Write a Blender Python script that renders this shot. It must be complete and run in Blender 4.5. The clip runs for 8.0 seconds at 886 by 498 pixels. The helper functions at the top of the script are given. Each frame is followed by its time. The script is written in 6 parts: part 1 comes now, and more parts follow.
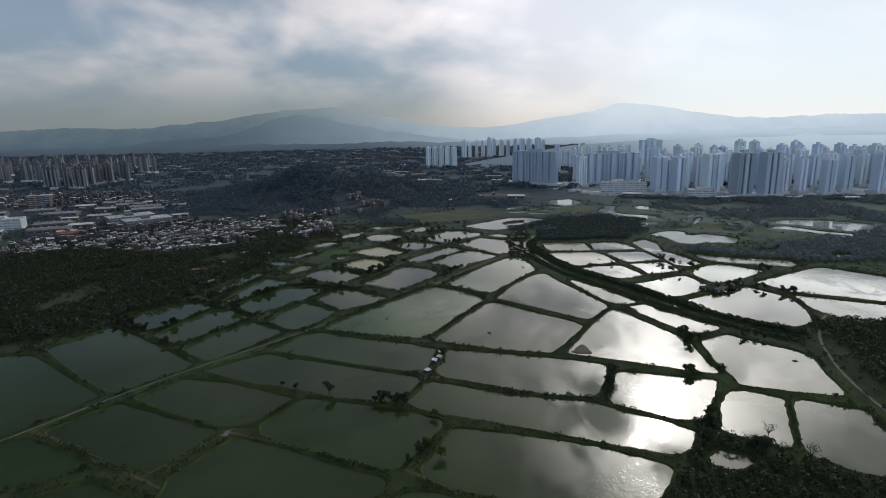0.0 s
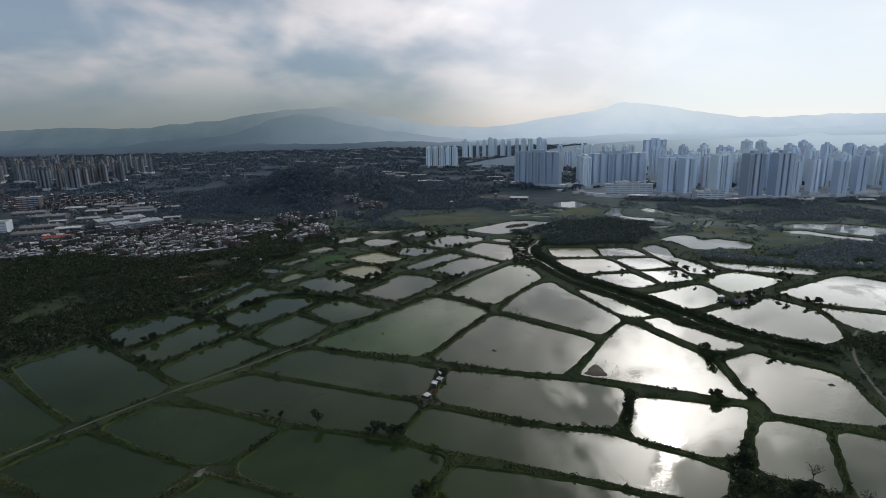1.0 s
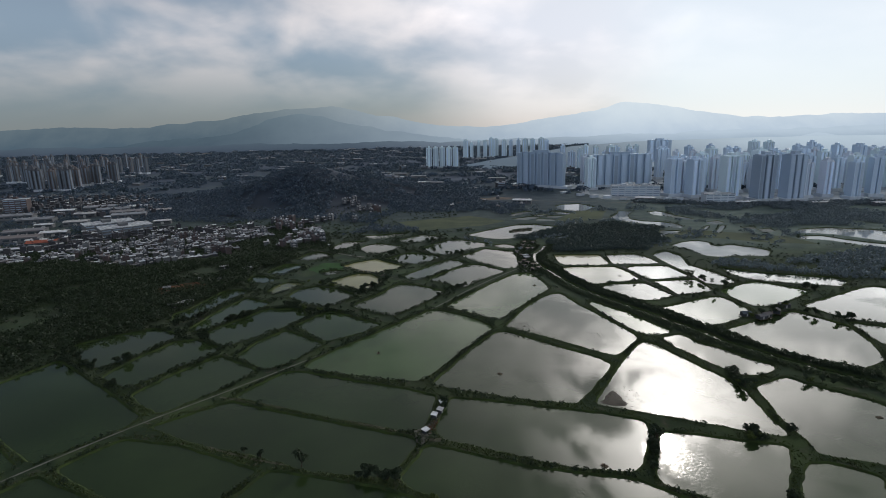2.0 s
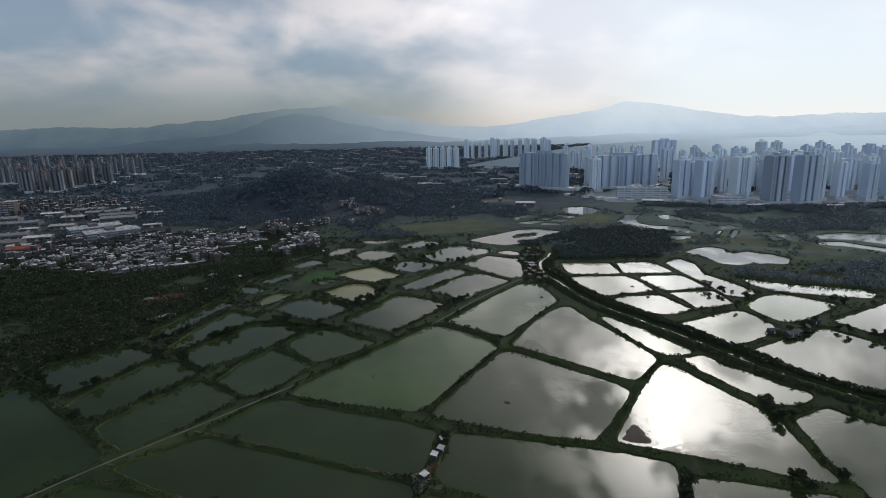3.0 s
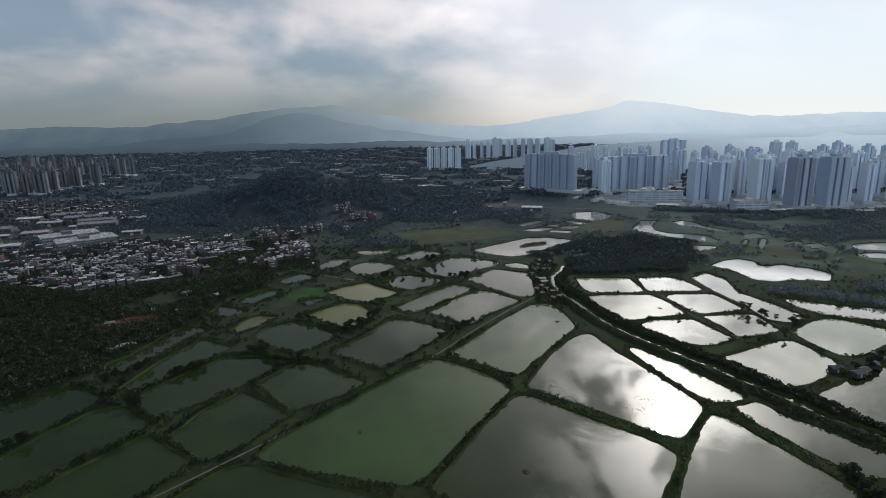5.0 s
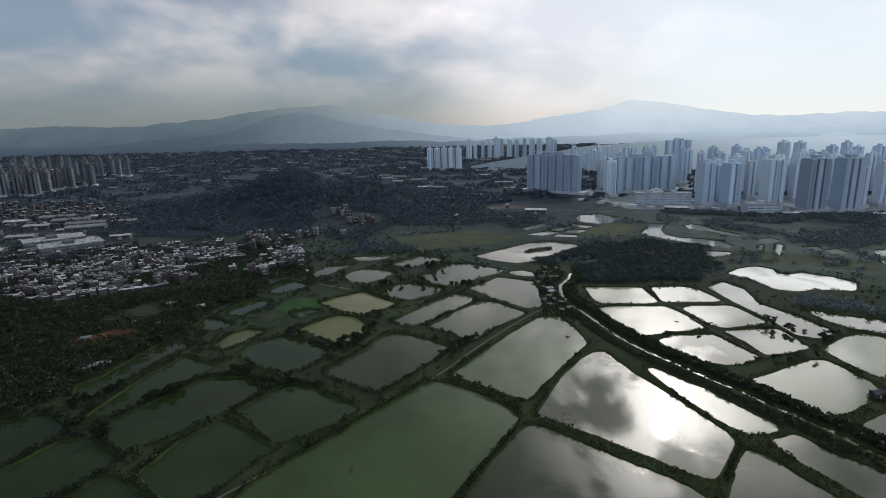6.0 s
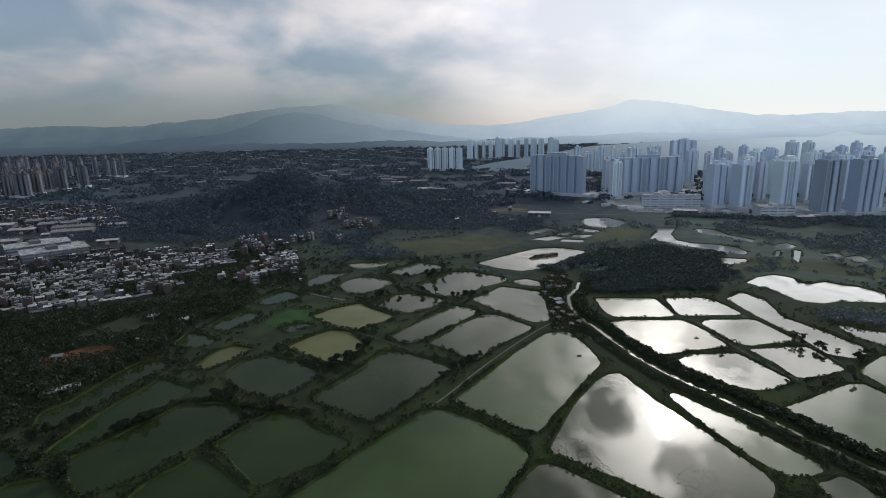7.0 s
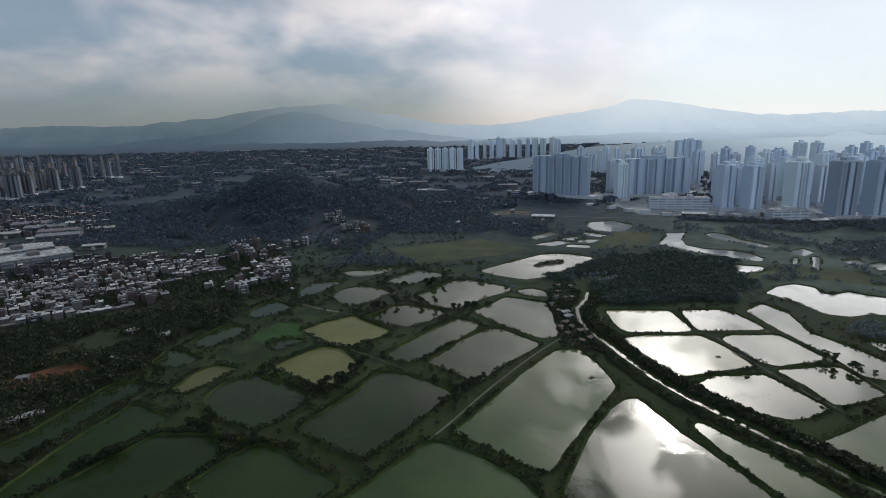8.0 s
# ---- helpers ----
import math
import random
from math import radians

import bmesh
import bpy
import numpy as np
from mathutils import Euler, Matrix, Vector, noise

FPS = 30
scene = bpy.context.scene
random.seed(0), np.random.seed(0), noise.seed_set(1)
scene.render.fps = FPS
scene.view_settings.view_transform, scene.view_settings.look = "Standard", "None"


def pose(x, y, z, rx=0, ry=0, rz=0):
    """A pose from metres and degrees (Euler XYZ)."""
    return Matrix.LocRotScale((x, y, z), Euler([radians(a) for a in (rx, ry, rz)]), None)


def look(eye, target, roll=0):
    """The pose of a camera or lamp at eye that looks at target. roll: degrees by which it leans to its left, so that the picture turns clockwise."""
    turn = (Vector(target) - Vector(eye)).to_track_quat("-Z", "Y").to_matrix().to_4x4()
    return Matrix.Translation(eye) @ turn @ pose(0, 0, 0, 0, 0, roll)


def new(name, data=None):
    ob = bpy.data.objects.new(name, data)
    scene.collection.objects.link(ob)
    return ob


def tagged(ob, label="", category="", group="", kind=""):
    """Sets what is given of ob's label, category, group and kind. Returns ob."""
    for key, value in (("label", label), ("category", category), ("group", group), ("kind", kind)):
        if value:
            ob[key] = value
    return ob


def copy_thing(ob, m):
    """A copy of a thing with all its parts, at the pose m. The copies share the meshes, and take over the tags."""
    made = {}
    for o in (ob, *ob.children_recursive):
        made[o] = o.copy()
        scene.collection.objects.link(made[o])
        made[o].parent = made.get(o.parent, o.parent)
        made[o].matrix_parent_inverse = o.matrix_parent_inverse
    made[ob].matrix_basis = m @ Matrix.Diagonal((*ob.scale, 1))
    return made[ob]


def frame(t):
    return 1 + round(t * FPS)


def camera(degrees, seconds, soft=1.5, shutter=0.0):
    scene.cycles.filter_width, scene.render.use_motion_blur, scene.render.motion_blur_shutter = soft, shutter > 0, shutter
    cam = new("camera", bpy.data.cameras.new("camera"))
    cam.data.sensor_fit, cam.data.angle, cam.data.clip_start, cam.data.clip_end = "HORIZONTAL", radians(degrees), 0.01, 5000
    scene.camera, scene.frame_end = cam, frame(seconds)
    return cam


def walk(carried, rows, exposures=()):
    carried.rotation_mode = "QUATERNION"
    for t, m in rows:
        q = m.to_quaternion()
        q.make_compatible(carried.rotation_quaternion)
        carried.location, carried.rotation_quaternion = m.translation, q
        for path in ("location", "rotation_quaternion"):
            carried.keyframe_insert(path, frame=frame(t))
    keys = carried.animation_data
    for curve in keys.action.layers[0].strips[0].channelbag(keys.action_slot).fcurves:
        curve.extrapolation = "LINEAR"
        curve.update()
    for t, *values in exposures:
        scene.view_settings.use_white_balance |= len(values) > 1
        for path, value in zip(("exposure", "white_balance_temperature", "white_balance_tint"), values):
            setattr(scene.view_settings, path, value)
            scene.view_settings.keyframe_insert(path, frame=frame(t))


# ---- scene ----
cam = camera(79.06, 8.0, 0.9)
# seconds, eye, yaw, pitch, roll
ROWS = [
    (0.0, 0.02, 0.00, 128.71, 0.039, -13.010, -1.274),
    (0.5, -0.11, 13.41, 128.74, 0.064, -13.030, -1.273),
    (1.0, -0.12, 27.26, 128.96, 0.089, -13.045, -1.270),
    (1.5, -0.13, 41.90, 129.15, 0.114, -13.059, -1.267),
    (3.0, -0.36, 86.45, 130.10, 0.177, -13.115, -1.265),
    (3.5, -0.67, 100.22, 130.20, 0.202, -13.129, -1.264),
    (4.0, -0.80, 112.94, 130.22, 0.228, -13.144, -1.264),
    (4.5, -0.75, 125.90, 130.28, 0.252, -13.158, -1.265),
    (6.0, -1.30, 166.13, 130.36, 0.315, -13.216, -1.268),
    (6.5, -1.52, 179.85, 130.55, 0.339, -13.232, -1.272),
    (7.0, -1.54, 193.38, 130.80, 0.361, -13.248, -1.276),
    (7.5, -1.53, 206.66, 130.96, 0.381, -13.265, -1.280),
    (8.0, -1.42, 220.00, 131.17, 0.401, -13.285, -1.283),
]


def gaze(x, y, z, yaw, pitch, roll):
    a, b = radians(yaw), radians(pitch)
    way = Vector((-math.sin(a) * math.cos(b), math.cos(a) * math.cos(b), math.sin(b)))
    return look((x, y, z), Vector((x, y, z)) + way * 100, roll)


walk(cam, [(t, gaze(*row)) for t, *row in ROWS])

# ---- light ----
SUN_UP, SUN_TURN = 29.5, 24.0
SUN_WAY = Vector((math.sin(radians(SUN_TURN)) * math.cos(radians(SUN_UP)),
                  math.cos(radians(SUN_TURN)) * math.cos(radians(SUN_UP)), math.sin(radians(SUN_UP))))
sun = new("sun", bpy.data.lights.new("sun", "SUN"))
sun.data.energy, sun.data.angle, sun.data.color = 0.5, radians(1.5), (1.0, 0.94, 0.86)
sun.matrix_world = look(SUN_WAY * 1000, (0, 0, 0))
scene.view_settings.exposure = 0.33


class Nodes:
    """A short hand for node trees."""

    def __init__(self, tree):
        self.tree = tree
        tree.nodes.clear()

    def add(self, kind, **inputs):
        node = self.tree.nodes.new(kind)
        for key, value in inputs.items():
            self.set(node, key.replace("_", " "), value)
        return node

    def set(self, node, key, value):
        socket = node.inputs[int(key[1:]) if key[0] == "i" and key[1:].isdigit() else key]
        if isinstance(value, bpy.types.NodeSocket):
            self.tree.links.new(value, socket)
        elif isinstance(value, bpy.types.Node):
            self.tree.links.new(value.outputs[0], socket)
        else:
            socket.default_value = value

    def math(self, op, a, b=0.0, c=0.0, clamp=False):
        node = self.add("ShaderNodeMath", i0=a, i1=b, i2=c)
        node.operation, node.use_clamp = op, clamp
        return node.outputs[0]

    def vec(self, op, a, b=(0, 0, 0)):
        node = self.add("ShaderNodeVectorMath", i0=a, i1=b)
        node.operation = op
        return node.outputs["Value" if op in ("DOT_PRODUCT", "LENGTH") else "Vector"]

    def span(self, value, a, b, c=0.0, d=1.0, smooth=True):
        node = self.add("ShaderNodeMapRange", i0=value, i1=a, i2=b, i3=c, i4=d)
        node.interpolation_type = "SMOOTHSTEP" if smooth else "LINEAR"
        return node.outputs[0]

    def mix(self, fac, a, b, how="MIX"):
        node = self.tree.nodes.new("ShaderNodeMix")
        node.data_type, node.blend_type = "RGBA", how
        for socket, value in ((node.inputs[0], fac), (node.inputs[6], a), (node.inputs[7], b)):
            if isinstance(value, bpy.types.NodeSocket):
                self.tree.links.new(value, socket)
            else:
                socket.default_value = (*value, 1) if isinstance(value, tuple) and len(value) == 3 else value
        return node.outputs[2]

    def noise(self, vector, scale, detail=4.0, rough=0.55, twist=0.0):
        node = self.add("ShaderNodeTexNoise", Vector=vector, Scale=scale, Detail=detail, Roughness=rough, Distortion=twist)
        return node.outputs[0]


def make_world():
    world = bpy.data.worlds.new("hazy_sky")
    scene.world = world
    world.use_nodes = True
    n = Nodes(world.node_tree)
    way = n.vec("NORMALIZE", n.add("ShaderNodeTexCoord").outputs["Generated"])
    part_xyz = n.add("ShaderNodeSeparateXYZ", Vector=way)
    up = n.math("MAXIMUM", part_xyz.outputs[2], 0.0)
    near = n.math("MAXIMUM", n.vec("DOT_PRODUCT", way, tuple(SUN_WAY)), 0.0)
    # a sheet of cloud seen in perspective
    lift = n.math("ADD", up, 0.38)
    flat = n.add("ShaderNodeCombineXYZ", X=n.math("DIVIDE", part_xyz.outputs[0], lift), Y=n.math("DIVIDE", part_xyz.outputs[1], lift), Z=0.0)
    big = n.noise(flat.outputs[0], 1.15, 4.0, 0.48, 0.3)
    fine = n.noise(flat.outputs[0], 3.6, 5.0, 0.5, 0.2)
    cloud = n.span(n.math("ADD", n.math("MULTIPLY", big, 0.72), n.math("MULTIPLY", fine, 0.28)), 0.41, 0.60)
    body = n.mix(cloud, (0.150, 0.188, 0.225), (0.520, 0.462, 0.430))
    # the sky is dull away from the sun and low down
    body = n.mix(n.span(up, 0.0, 0.17), (0.080, 0.096, 0.108), body)
    body = n.mix(n.span(up, 0.15, 0.42), body, n.mix(1.0, n.mix(cloud, (0.060, 0.070, 0.070), (0.150, 0.146, 0.132)), n.span(part_xyz.outputs[0], -0.55, 0.55, 0.13, 2.9, False), "MULTIPLY"))
    # clouds opposite the sun, out of view, brightened to light the facing walls
    body = n.mix(1.0, body, n.span(n.vec("DOT_PRODUCT", way, tuple(SUN_WAY)), -0.3, 0.75, 1.5, 1.0), "MULTIPLY")
    facing = n.math("MULTIPLY", n.span(n.vec("DOT_PRODUCT", way, (-0.3, -0.954, 0.0)), 0.25, 0.85), n.span(up, 0.55, 0.15))
    body = n.mix(facing, body, n.mix(cloud, (0.54, 0.66, 0.86), (0.84, 0.90, 1.00)))
    # the air is evenly bright low down on the sunny side
    calm = n.math("MULTIPLY", n.span(part_xyz.outputs[0], -0.10, 0.60, 0.0, 0.8), n.span(up, 0.34, 0.20))
    body = n.mix(calm, body, (0.25, 0.265, 0.275))
    # the glow under the sun hangs lower than wide
    tall = n.vec("NORMALIZE", n.vec("MULTIPLY", way, (1.0, 1.0, 0.45)))
    beam = Vector((SUN_WAY.x, SUN_WAY.y, SUN_WAY.z * 0.45)).normalized()
    column = n.math("POWER", n.math("MAXIMUM", n.vec("DOT_PRODUCT", tall, tuple(beam)), 0.0), 58.0)
    wide = n.math("ADD", n.math("MULTIPLY", n.math("POWER", near, 7.0), 0.22), n.math("MULTIPLY", n.math("MULTIPLY", column, 1.0), n.span(up, 0.16, 0.36, 0.19, 1.0)))
    close = n.math("POWER", near, 110.0)
    side = n.math("POWER", n.math("MAXIMUM", n.vec("DOT_PRODUCT", way, (0.61, 0.766, 0.26)), 0.0), 14.0)
    wide = n.math("ADD", wide, n.math("MULTIPLY", n.math("MULTIPLY", side, 4.2), n.math("MULTIPLY", n.span(up, 0.12, 0.22, 0.20, 1.0), n.span(up, 0.32, 0.50, 1.0, 0.30))))
    shred = n.span(n.noise(flat.outputs[0], 2.9, 7.0, 0.55, 0.3), 0.42, 0.57, 0.45, 1.15)
    wide = n.math("MULTIPLY", wide, n.math("ADD", 1.0, n.math("MULTIPLY", n.math("SUBTRACT", shred, 1.0), n.span(up, 0.16, 0.34))))
    veil = n.math("MULTIPLY_ADD", n.math("SUBTRACT", cloud, 0.5), n.span(up, 0.05, 0.35, 0.35, 0.9), 1.0)
    rift = n.span(n.noise(flat.outputs[0], 5.0, 7.0, 0.55, 0.35), 0.45, 0.54, 0.03, 1.0)
    glow = n.math("MULTIPLY", n.math("ADD", n.math("MULTIPLY", n.math("MULTIPLY", wide, 1.0), veil), n.math("MULTIPLY", n.math("MULTIPLY", close, 10.0), rift)), 1.0)
    # a warm break in the cloud low over the valley
    gap = n.math("POWER", n.math("MAXIMUM", n.vec("DOT_PRODUCT", way, (0.115, 0.992, 0.055)), 0.0), 160.0)
    glow = n.math("ADD", glow, n.math("MULTIPLY", gap, 0.16))
    glow = n.math("MINIMUM", glow, n.span(up, 0.225, 0.36, 0.35, 40.0))
    lit = n.mix(1.0, body, n.mix(1.0, n.mix(n.span(up, 0.05, 0.4), n.mix(n.span(n.vec("DOT_PRODUCT", way, (0.12, 0.985, 0.11)), 0.955, 0.998), (0.94, 0.98, 1.01), (1.05, 0.92, 0.90)), (1.0, 0.955, 0.905)), n.add("ShaderNodeCombineXYZ", X=glow, Y=glow, Z=glow).outputs[0], "MULTIPLY"), "ADD")
    sky = n.add("ShaderNodeTexSky")
    sky.sky_type, sky.sun_disc, sky.sun_elevation, sky.sun_rotation = "NISHITA", False, radians(SUN_UP), radians(SUN_TURN)
    sky.air_density, sky.dust_density, sky.ozone_density = 1.0, 0.2, 6.0
    blue = n.add("ShaderNodeBackground", Color=n.mix(0.75, sky.outputs[0], (0.45, 0.55, 0.68)), Strength=0.05)
    grey = n.add("ShaderNodeBackground", Color=lit, Strength=1.0)
    both = n.add("ShaderNodeAddShader", i0=blue, i1=grey)
    n.add("ShaderNodeOutputWorld", Surface=both)


make_world()

# ---- materials ----
def material(name, build):
    m = bpy.data.materials.new(name)
    m.use_nodes = True
    n = Nodes(m.node_tree)
    shader = build(n)
    n.add("ShaderNodeOutputMaterial", Surface=shader)
    return m


def place(n):
    return n.add("ShaderNodeNewGeometry").outputs["Position"]


def surface(n, colour, rough=0.9, bump=None, strength=0.4, distance=0.1, metal=0.0, gloss=0.3, fuzz=0.0):
    shader = n.add("ShaderNodeBsdfPrincipled", Base_Color=colour, Roughness=rough, Metallic=metal)
    shader.inputs["Specular IOR Level"].default_value = gloss
    if fuzz:
        # bluish sheen of blades and leaves seen flat, tinted to stand in for haze
        shader.inputs["Sheen Weight"].default_value, shader.inputs["Sheen Roughness"].default_value = fuzz, 0.4
        shader.inputs["Sheen Tint"].default_value = (0.75, 0.88, 1.0, 1.0)
    if bump is not None:
        n.set(shader, "Normal", n.add("ShaderNodeBump", Height=bump, Strength=strength, Distance=distance))
    return shader


def earth(n):
    at = place(n)
    big, mid, fine = n.noise(at, 0.006, 4), n.noise(at, 0.05, 5), n.noise(at, 0.7, 5)
    green = n.mix(n.span(mid, 0.35, 0.65), (0.017, 0.029, 0.013), (0.036, 0.054, 0.020))
    green = n.mix(n.span(big, 0.42, 0.62), green, (0.031, 0.042, 0.020))
    dirt = n.mix(n.span(fine, 0.3, 0.7), (0.058, 0.053, 0.040), (0.028, 0.031, 0.020))
    colour = n.mix(n.span(n.noise(at, 0.13, 6, 0.65), 0.54, 0.68), green, dirt)
    # bluer with distance: haze put into the ground colour
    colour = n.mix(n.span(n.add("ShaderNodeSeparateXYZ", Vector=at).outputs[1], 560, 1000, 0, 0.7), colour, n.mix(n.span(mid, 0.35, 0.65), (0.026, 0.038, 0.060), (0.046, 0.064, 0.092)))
    # paler to the east, where the ground colour also carries haze
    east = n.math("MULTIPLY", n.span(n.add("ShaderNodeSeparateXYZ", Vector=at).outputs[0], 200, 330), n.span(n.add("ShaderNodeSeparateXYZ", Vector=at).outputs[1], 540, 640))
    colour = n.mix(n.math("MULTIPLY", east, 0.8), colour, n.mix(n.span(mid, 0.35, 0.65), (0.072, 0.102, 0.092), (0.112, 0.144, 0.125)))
    # built-up and bare land far out, its colour blued to hold the haze
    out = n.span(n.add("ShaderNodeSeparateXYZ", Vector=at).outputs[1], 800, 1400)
    hazed_town = n.mix(n.span(n.noise(at, 0.008, 5, 0.6), 0.45, 0.6), (0.028, 0.038, 0.062), (0.056, 0.072, 0.106))
    colour = n.mix(n.math("MULTIPLY", out, n.span(n.noise(at, 0.0035, 5, 0.6), 0.38, 0.55)), colour, hazed_town)
    return surface(n, colour, 1.0, fine, 0.5, 0.25, gloss=0.03, fuzz=0.08)


def bank_grass(n):
    at = place(n)
    mid, fine = n.noise(at, 0.09, 5), n.noise(at, 1.1, 5)
    colour = n.mix(n.span(mid, 0.35, 0.65), (0.021, 0.036, 0.014), (0.046, 0.070, 0.022))
    colour = n.mix(n.span(fine, 0.5, 0.75), colour, (0.045, 0.040, 0.022))
    return surface(n, colour, 0.95, fine, 0.7, 0.2, gloss=0.1)


def water(deep):
    def build(n):
        at = place(n)
        hue = n.add("ShaderNodeObjectInfo").outputs["Random"]
        colour = n.mix(n.span(n.noise(at, 0.02, 3), 0.3, 0.7), deep, tuple(c * 1.5 for c in deep))
        colour = n.mix(hue, colour, n.mix(0.4, colour, (0.026, 0.032, 0.022)))
        # ruffled and calm patches
        ruffle = n.span(n.noise(at, 0.020, 5, 0.6, 0.8), 0.48, 0.63)
        ripple = n.math("ADD", n.noise(at, 0.9, 3, 0.5), n.math("MULTIPLY", n.noise(n.vec("MULTIPLY", at, (1.0, 0.45, 1.0)), 0.5, 3, 0.6), 0.7))
        shader = n.add("ShaderNodeBsdfPrincipled", Base_Color=colour, Roughness=n.span(ruffle, 0, 1, 0.03, 0.12), IOR=1.333)
        n.set(shader, "Normal", n.add("ShaderNodeBump", Height=ripple, Strength=n.span(ruffle, 0, 1, 0.02, 0.19), Distance=0.25))
        return shader
    return build


def dust(a, b, scale=0.4, rough=0.95):
    def build(n):
        at = place(n)
        colour = n.mix(n.span(n.noise(at, scale, 5), 0.35, 0.65), a, b)
        fine = n.noise(at, scale * 8, 4)
        return surface(n, n.mix(n.math("MULTIPLY", fine, 0.4), colour, tuple(c * 0.6 for c in a)), rough, fine, 0.4, 0.05, gloss=0.15)
    return build


def leaves(dark, light, fuzz=0.0):
    def build(n):
        geo = n.add("ShaderNodeNewGeometry")
        spot = n.noise(geo.outputs["Position"], 0.03, 3)
        mixed = n.math("ADD", n.math("MULTIPLY", geo.outputs["Random Per Island"], 0.6), n.math("MULTIPLY", spot, 0.5), clamp=True)
        colour = n.mix(mixed, dark, light)
        shell = surface(n, colour, 0.65, gloss=0.2, fuzz=fuzz)
        through_leaf = n.add("ShaderNodeBsdfTranslucent", Color=n.mix(0.5, colour, (0.05, 0.085, 0.03)))
        return n.add("ShaderNodeMixShader", Fac=0.25, i1=shell, i2=through_leaf)
    return build


def plaster(colour, stain=0.55, scale=0.25):
    def build(n):
        at = place(n)
        hue = n.add("ShaderNodeObjectInfo").outputs["Random"]
        base = n.mix(n.math("MULTIPLY", hue, 0.5), colour, tuple(c * 0.62 for c in colour))
        long = n.noise(n.vec("MULTIPLY", at, (1, 1, 0.15)), scale, 5)
        base = n.mix(n.span(long, 0.5, 0.75, 0, 0.6), base, tuple(c * stain for c in colour))
        return surface(n, base, 0.85, n.noise(at, 3.0, 3), 0.2, 0.02, gloss=0.25)
    return build


def island_paint(a, b):
    def build(n):
        geo = n.add("ShaderNodeNewGeometry")
        base = n.mix(n.math("POWER", geo.outputs["Random Per Island"], 2.6), a, b)
        grime = n.noise(geo.outputs["Position"], 0.6, 4)
        return surface(n, n.mix(n.span(grime, 0.45, 0.7, 0, 0.5), base, tuple(c * 0.6 for c in a)), 0.85, gloss=0.25)
    return build


def glazing(tone):
    def build(n):
        hue = n.add("ShaderNodeObjectInfo").outputs["Random"]
        return surface(n, n.mix(hue, tone, tuple(c * 2.0 for c in tone)), 0.15, gloss=0.5)
    return build


def sheet_metal(colour):
    def build(n):
        at = place(n)
        hue = n.add("ShaderNodeObjectInfo").outputs["Random"]
        base = n.mix(n.span(n.noise(at, 0.15, 5), 0.4, 0.7), colour, tuple(c * 0.55 for c in colour))
        base = n.mix(n.math("MULTIPLY", n.math("POWER", hue, 3.0), 0.6), base, (0.15, 0.11, 0.095))
        wave = n.add("ShaderNodeTexWave", Vector=at, Scale=1.2, Distortion=0.0)
        return surface(n, base, 0.75, wave.outputs["Fac"], 0.3, 0.05, gloss=0.2)
    return build


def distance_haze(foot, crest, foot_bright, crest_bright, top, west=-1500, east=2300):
    """Far hills: a plain glowing backdrop of distance, its haze put into the emission, paler upwards and towards the
    sun.
    """
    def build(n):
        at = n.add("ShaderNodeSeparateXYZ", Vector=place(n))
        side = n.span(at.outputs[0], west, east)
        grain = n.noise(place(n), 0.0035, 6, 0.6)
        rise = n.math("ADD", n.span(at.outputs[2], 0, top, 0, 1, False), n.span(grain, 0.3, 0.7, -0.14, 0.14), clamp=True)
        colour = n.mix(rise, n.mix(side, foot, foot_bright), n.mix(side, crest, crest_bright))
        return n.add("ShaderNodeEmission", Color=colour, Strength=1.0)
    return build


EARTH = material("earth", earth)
BANK = material("bank_grass", bank_grass)
WATER = {"murky": material("murky_water", water((0.020, 0.034, 0.012))),
         "green": material("green_water", water((0.046, 0.082, 0.028))),
         "olive": material("olive_water", water((0.108, 0.114, 0.040))),
         "pale": material("silty_water", water((0.150, 0.150, 0.085))),
         # pale base colour holds the glare of the sky on the lakes
         "lake": material("glare_lake_water", water((0.200, 0.210, 0.200)))}
DIRT = material("pale_dirt", dust((0.17, 0.165, 0.155), (0.085, 0.085, 0.075)))
GRAVEL = material("worn_track", dust((0.095, 0.09, 0.07), (0.035, 0.042, 0.025), 0.6))
CONCRETE_ROAD = material("concrete_road", dust((0.15, 0.15, 0.14), (0.09, 0.09, 0.08), 0.1))
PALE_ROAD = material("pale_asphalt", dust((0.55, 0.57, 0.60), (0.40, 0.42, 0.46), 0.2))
BARE = material("bare_plot", dust((0.15, 0.12, 0.105), (0.075, 0.07, 0.065), 0.05))
RED_EARTH = material("red_earth", dust((0.17, 0.075, 0.045), (0.08, 0.05, 0.03), 0.08))
# paving lifted to a pale blue-grey in place of haze between the towers
TOWN = material("hazed_paving", dust((0.38, 0.42, 0.46), (0.24, 0.28, 0.32), 0.03))
MUD = material("wet_mud", dust((0.045, 0.038, 0.030), (0.025, 0.023, 0.018), 0.3, 0.7))
FIELD = material("rough_meadow", dust((0.066, 0.086, 0.048), (0.038, 0.056, 0.036), 0.03))
CROP = material("green_crop", dust((0.035, 0.095, 0.030), (0.025, 0.060, 0.022), 0.05))
LEAF = material("leaves", leaves((0.017, 0.027, 0.020), (0.036, 0.052, 0.031)))
# far foliage and slope blued and paled: distance haze in their base colours
LEAF_FAR = material("hazed_pale_leaves", leaves((0.108, 0.142, 0.178), (0.138, 0.174, 0.212), 0.4))
LEAF_DUSK = material("hazed_dull_leaves", leaves((0.050, 0.074, 0.120), (0.068, 0.098, 0.152), 0.3))
LEAF_SHADE = material("hazed_sombre_leaves", leaves((0.043, 0.063, 0.072), (0.060, 0.084, 0.094)))
